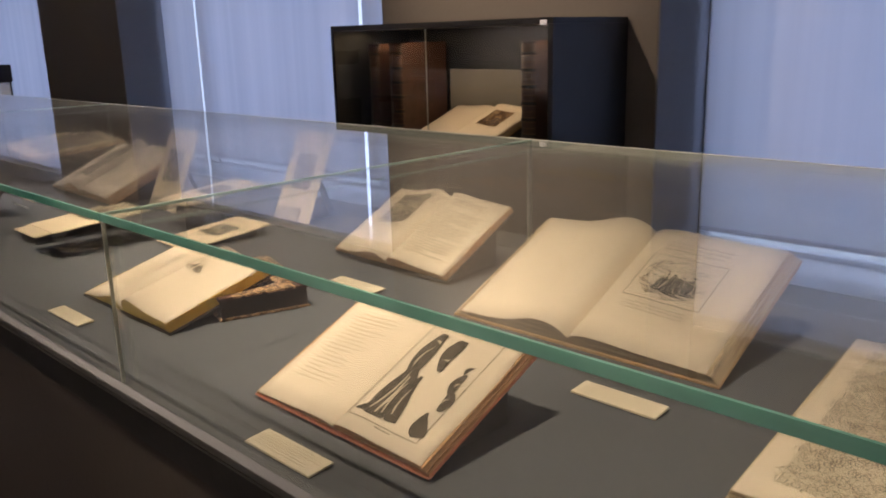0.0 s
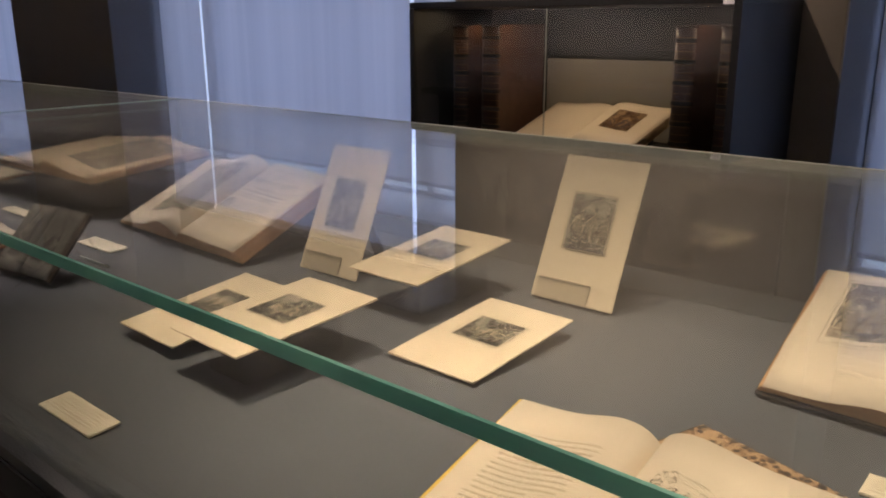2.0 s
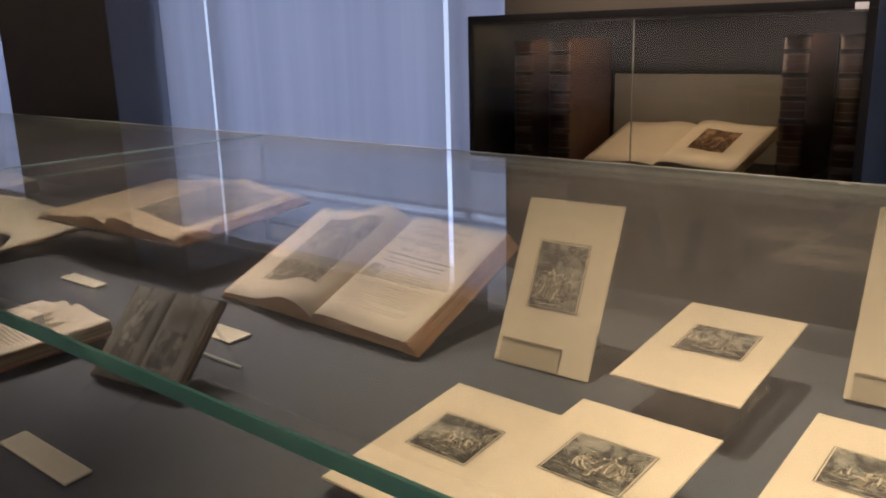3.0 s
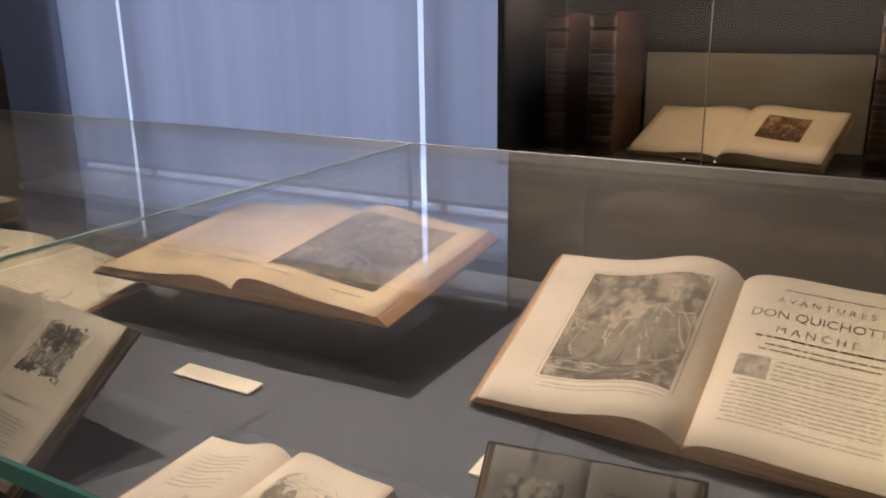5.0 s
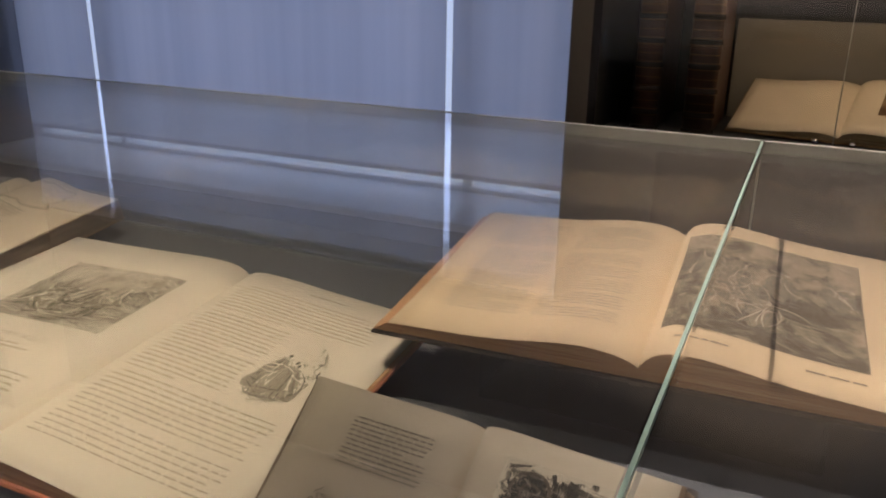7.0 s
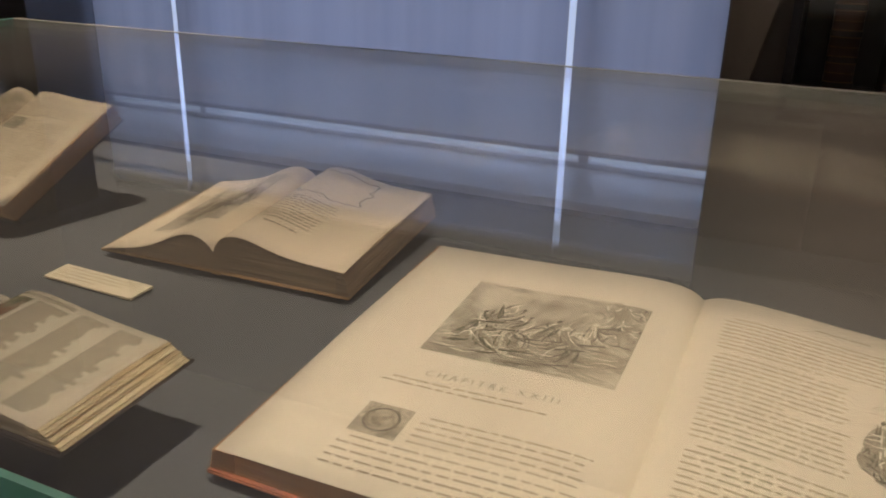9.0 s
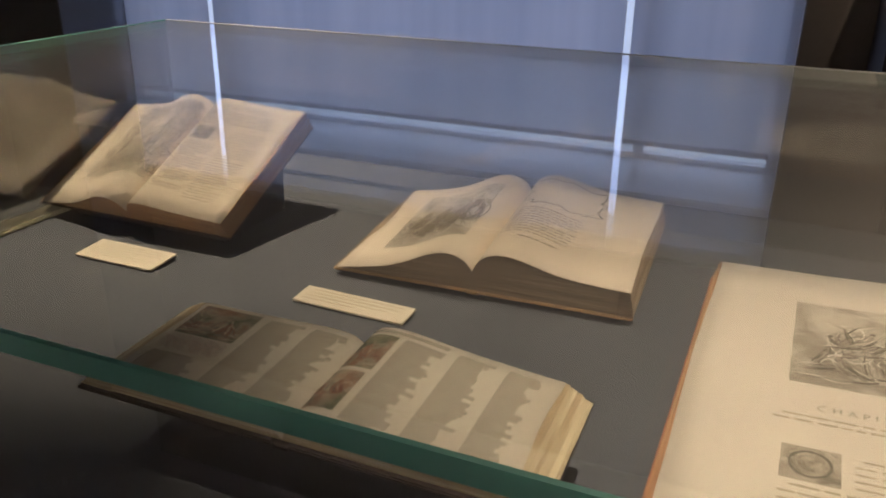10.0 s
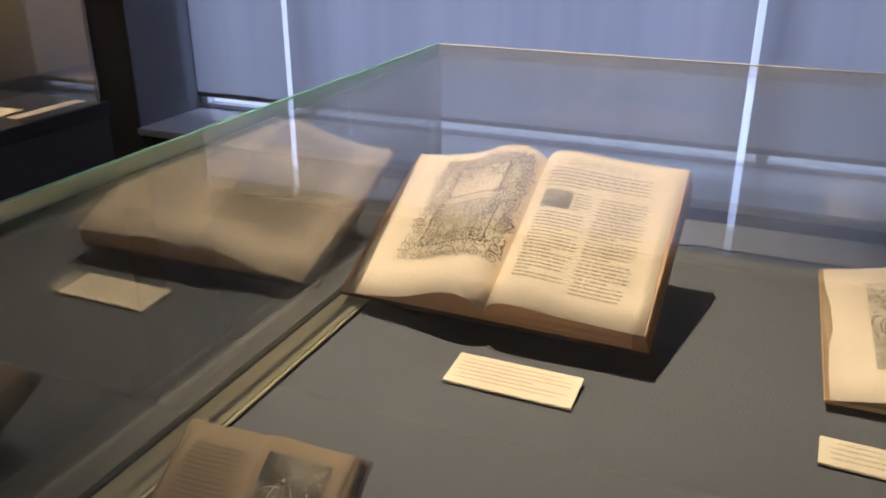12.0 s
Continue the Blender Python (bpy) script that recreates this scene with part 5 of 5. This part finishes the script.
lamp("cabinet_light", "AREA", 1.8, (1.0, 0.72, 0.45), look((-2.63, 2.74, CZ1 - 0.026), (-2.63, 2.73, 0.9)), size=1.10, size_y=0.04)
fl = CZ0 + 0.0235


def folio(x, w, h, depth, y, label):
    """A standing folio, spine outwards, with raised bands and gilt lines."""
    b = thing("leather_folio", pose(x, y, fl), label, "book", "standing folios")
    part("page_block", boxm(0.005, w - 0.005, 0.02, depth - 0.006, 0.006, h - 0.008), M["edge_dark"], b)
    part("board", boxm(0, 0.004, 0.004, depth, 0, h, 0.001), M["leather"], b)
    part("board", boxm(w - 0.004, w, 0.004, depth, 0, h, 0.001), M["leather"], b)
    n = 10

    def arc(bm, z0, z1, bulge):
        lo, hi = [], []
        for i in range(n + 1):
            a = math.pi * i / n
            px, py = w / 2 - (w / 2 + bulge) * math.cos(a), 0.006 - (0.016 + bulge) * math.sin(a)
            lo.append(bm.verts.new((px, py, z0))), hi.append(bm.verts.new((px, py, z1)))
        for i in range(n):
            bm.faces.new((lo[i], lo[i + 1], hi[i + 1], hi[i]))
        bm.faces.new(lo), bm.faces.new(hi)
        bm.faces.new((lo[0], hi[0], hi[-1], lo[-1]))
        bmesh.ops.recalc_face_normals(bm, faces=bm.faces)
        return bm

    sp = part("spine", arc(bmesh.new(), 0, h, 0), M["leather"], b, smooth=True)
    for k in range(6):
        z = h * (0.10 + 0.155 * k)
        part("raised_band", arc(bmesh.new(), z, z + 0.012, 0.003), M["leather_dark"], sp)
        part("gilt_line", arc(bmesh.new(), z + 0.0140, z + 0.0152, 0.0006), M["gilt_worn"], sp, "gilt rule")
        part("gilt_line", arc(bmesh.new(), z - 0.0035, z - 0.0023, 0.0006), M["gilt_worn"], sp, "gilt rule")
    for z in (0.0, h - 0.009):
        part("head_cap", arc(bmesh.new(), z, z + 0.009, 0.0045), M["leather_dark"], sp, "rolled leather head cap")
    for k in range(5):
        z = h * (0.10 + 0.155 * k) + 0.036
        part("gilt_tooling", arc(bmesh.new(), z, z + 0.0012, 0.0005), M["gilt_worn"], sp, "worn gilt tooling")
    return b


for x, w, h in ((-3.171, 0.070, 0.410), (-3.032, 0.080, 0.414), (-2.270, 0.068, 0.412), (-2.124, 0.068, 0.410)):
    folio(x, w, h, 0.29, 2.700, "tall dark brown leather folio with raised bands")
cb = part("backing_panel", boxm(-2.945, -2.29, 3.005, 3.02, fl, 1.146, 0.002), M["taupe_panel"])
tagged(cb, "grey-beige backing panel behind the open folio", "panel")
open_book((-2.642, 2.692, 0.877), 0.278, 0.278, 0.268, 23.5, (0.016, 0.011), (0.030, 0.028), "open folio with a dark central vignette inside the cabinet", hump=(0.010, 0.008), paper="paper", edge="edge", yaw=-10.0, cover="board_tan", gutter=0.014,
          content=[("art", "r", 0.26, 0.70, 0.34, 0.80, "plate_brown", ("leather", "leather", "board_tan"), dict(n=5))])
cw = part("book_wedge", prism([(2.76, fl), (2.94, fl), (2.94, fl + 0.092), (2.76, fl + 0.014)], 0.36), M["cab_grey"])
cw.location.x = -2.80
tagged(cw, "dark grey wedge supporting the open folio", "stand", "book supports")
for x, pane in ((-2.695, door_l), (-2.614, door)):
    bm = rod((x, CY0 - 0.016, 0.891), (x, CY0 + 0.003, 0.891), 0.0035, 10)
    bmesh.ops.create_uvsphere(bm, u_segments=12, v_segments=8, radius=0.0085, matrix=Matrix.Translation((x, CY0 - 0.018, 0.891)))
    part("door_knob", bm, M["chrome"], pane, "small polished steel door knob", smooth=True)

# ---- the next showcase, standing across the room ----
VX, VY = -5.45, 1.905
v2 = thing("upright_showcase", pose(0, 0, 0), "dark grey showcase with a glazed top and papers inside", "showcase")
part("body", boxm(VX - 1.25, VX, 0.55, VY, 0.07, 0.785, 0.003), M["cab_grey"], v2, "dark grey painted body")
part("plinth", boxm(VX - 1.22, VX - 0.04, 0.58, VY - 0.04, 0.0, 0.07), M["trim_dark"], v2)
part("shelf", boxm(VX - 1.25, VX + 0.004, 0.55, VY + 0.004, 0.7855, 0.820, 0.002), M["cab"], v2, "black shelf board")
part("lid", boxm(VX - 1.25, VX, 0.55, VY, 1.10, 1.20, 0.004), M["cab"], v2, "black lid")
part("glass_front", boxm(VX - 0.008, VX, 0.57, VY - 0.02, 0.8205, 1.0995), M["glass"], v2)
part("glass_side", boxm(VX - 1.2, VX - 0.012, VY - 0.010, VY - 0.002, 0.8205, 1.0995), M["glass"], v2)
part("corner_post", boxm(VX - 0.012, VX - 0.001, VY - 0.019, VY - 0.011, 0.8205, 1.0995), M["trim_dark"], v2)
part("back_panel", boxm(VX - 0.45, VX - 0.43, 0.60, VY - 0.015, 0.8205, 1.0995), M["beige"], v2, "beige back panel")
bm = bmesh.new()
bmesh.ops.create_cone(bm, cap_ends=True, segments=14, radius1=0.012, radius2=0.010, depth=0.006, matrix=pose(VX + 0.0025, 1.540, 0.222, 0, 90, 0))
part("lock", bm, M["trim_dark"], v2, "round black lock")
lamp("showcase_light", "AREA", 4.0, WARM, look((VX - 0.25, 1.2, 1.095), (VX - 0.3, 1.2, 0.8)), size=1.2, size_y=0.06)
sheet = thing("document", pose(VX - 0.20, 1.56, 0.821, 0, 0, 8), "printed sheet lying in the far showcase", "document")
part("sheet", boxm(-0.12, 0.12, -0.18, 0.18, 0, 0.002), M["paper"], sheet)
bm = bmesh.new()
text_block(bm, Leaf(1, 0.24, 0.36, 0.0021, 0.0021, 0, 0.0021), 0.1, 0.9, 0.1, 0.9, 18, random.Random(3))
bmesh.ops.translate(bm, vec=(-0.12, -0.18, 0), verts=bm.verts)
part("printed_text", bm, M["ink"], sheet)
c2 = thing("caption_label", pose(VX - 0.075, 1.68, 0.8215, 0, 0, 0), "narrow cream caption card at the shelf edge", "label", "caption cards")
part("card", boxm(0, 0.035, 0, 0.20, 0, 0.002, 0.0005), M["label"], c2)
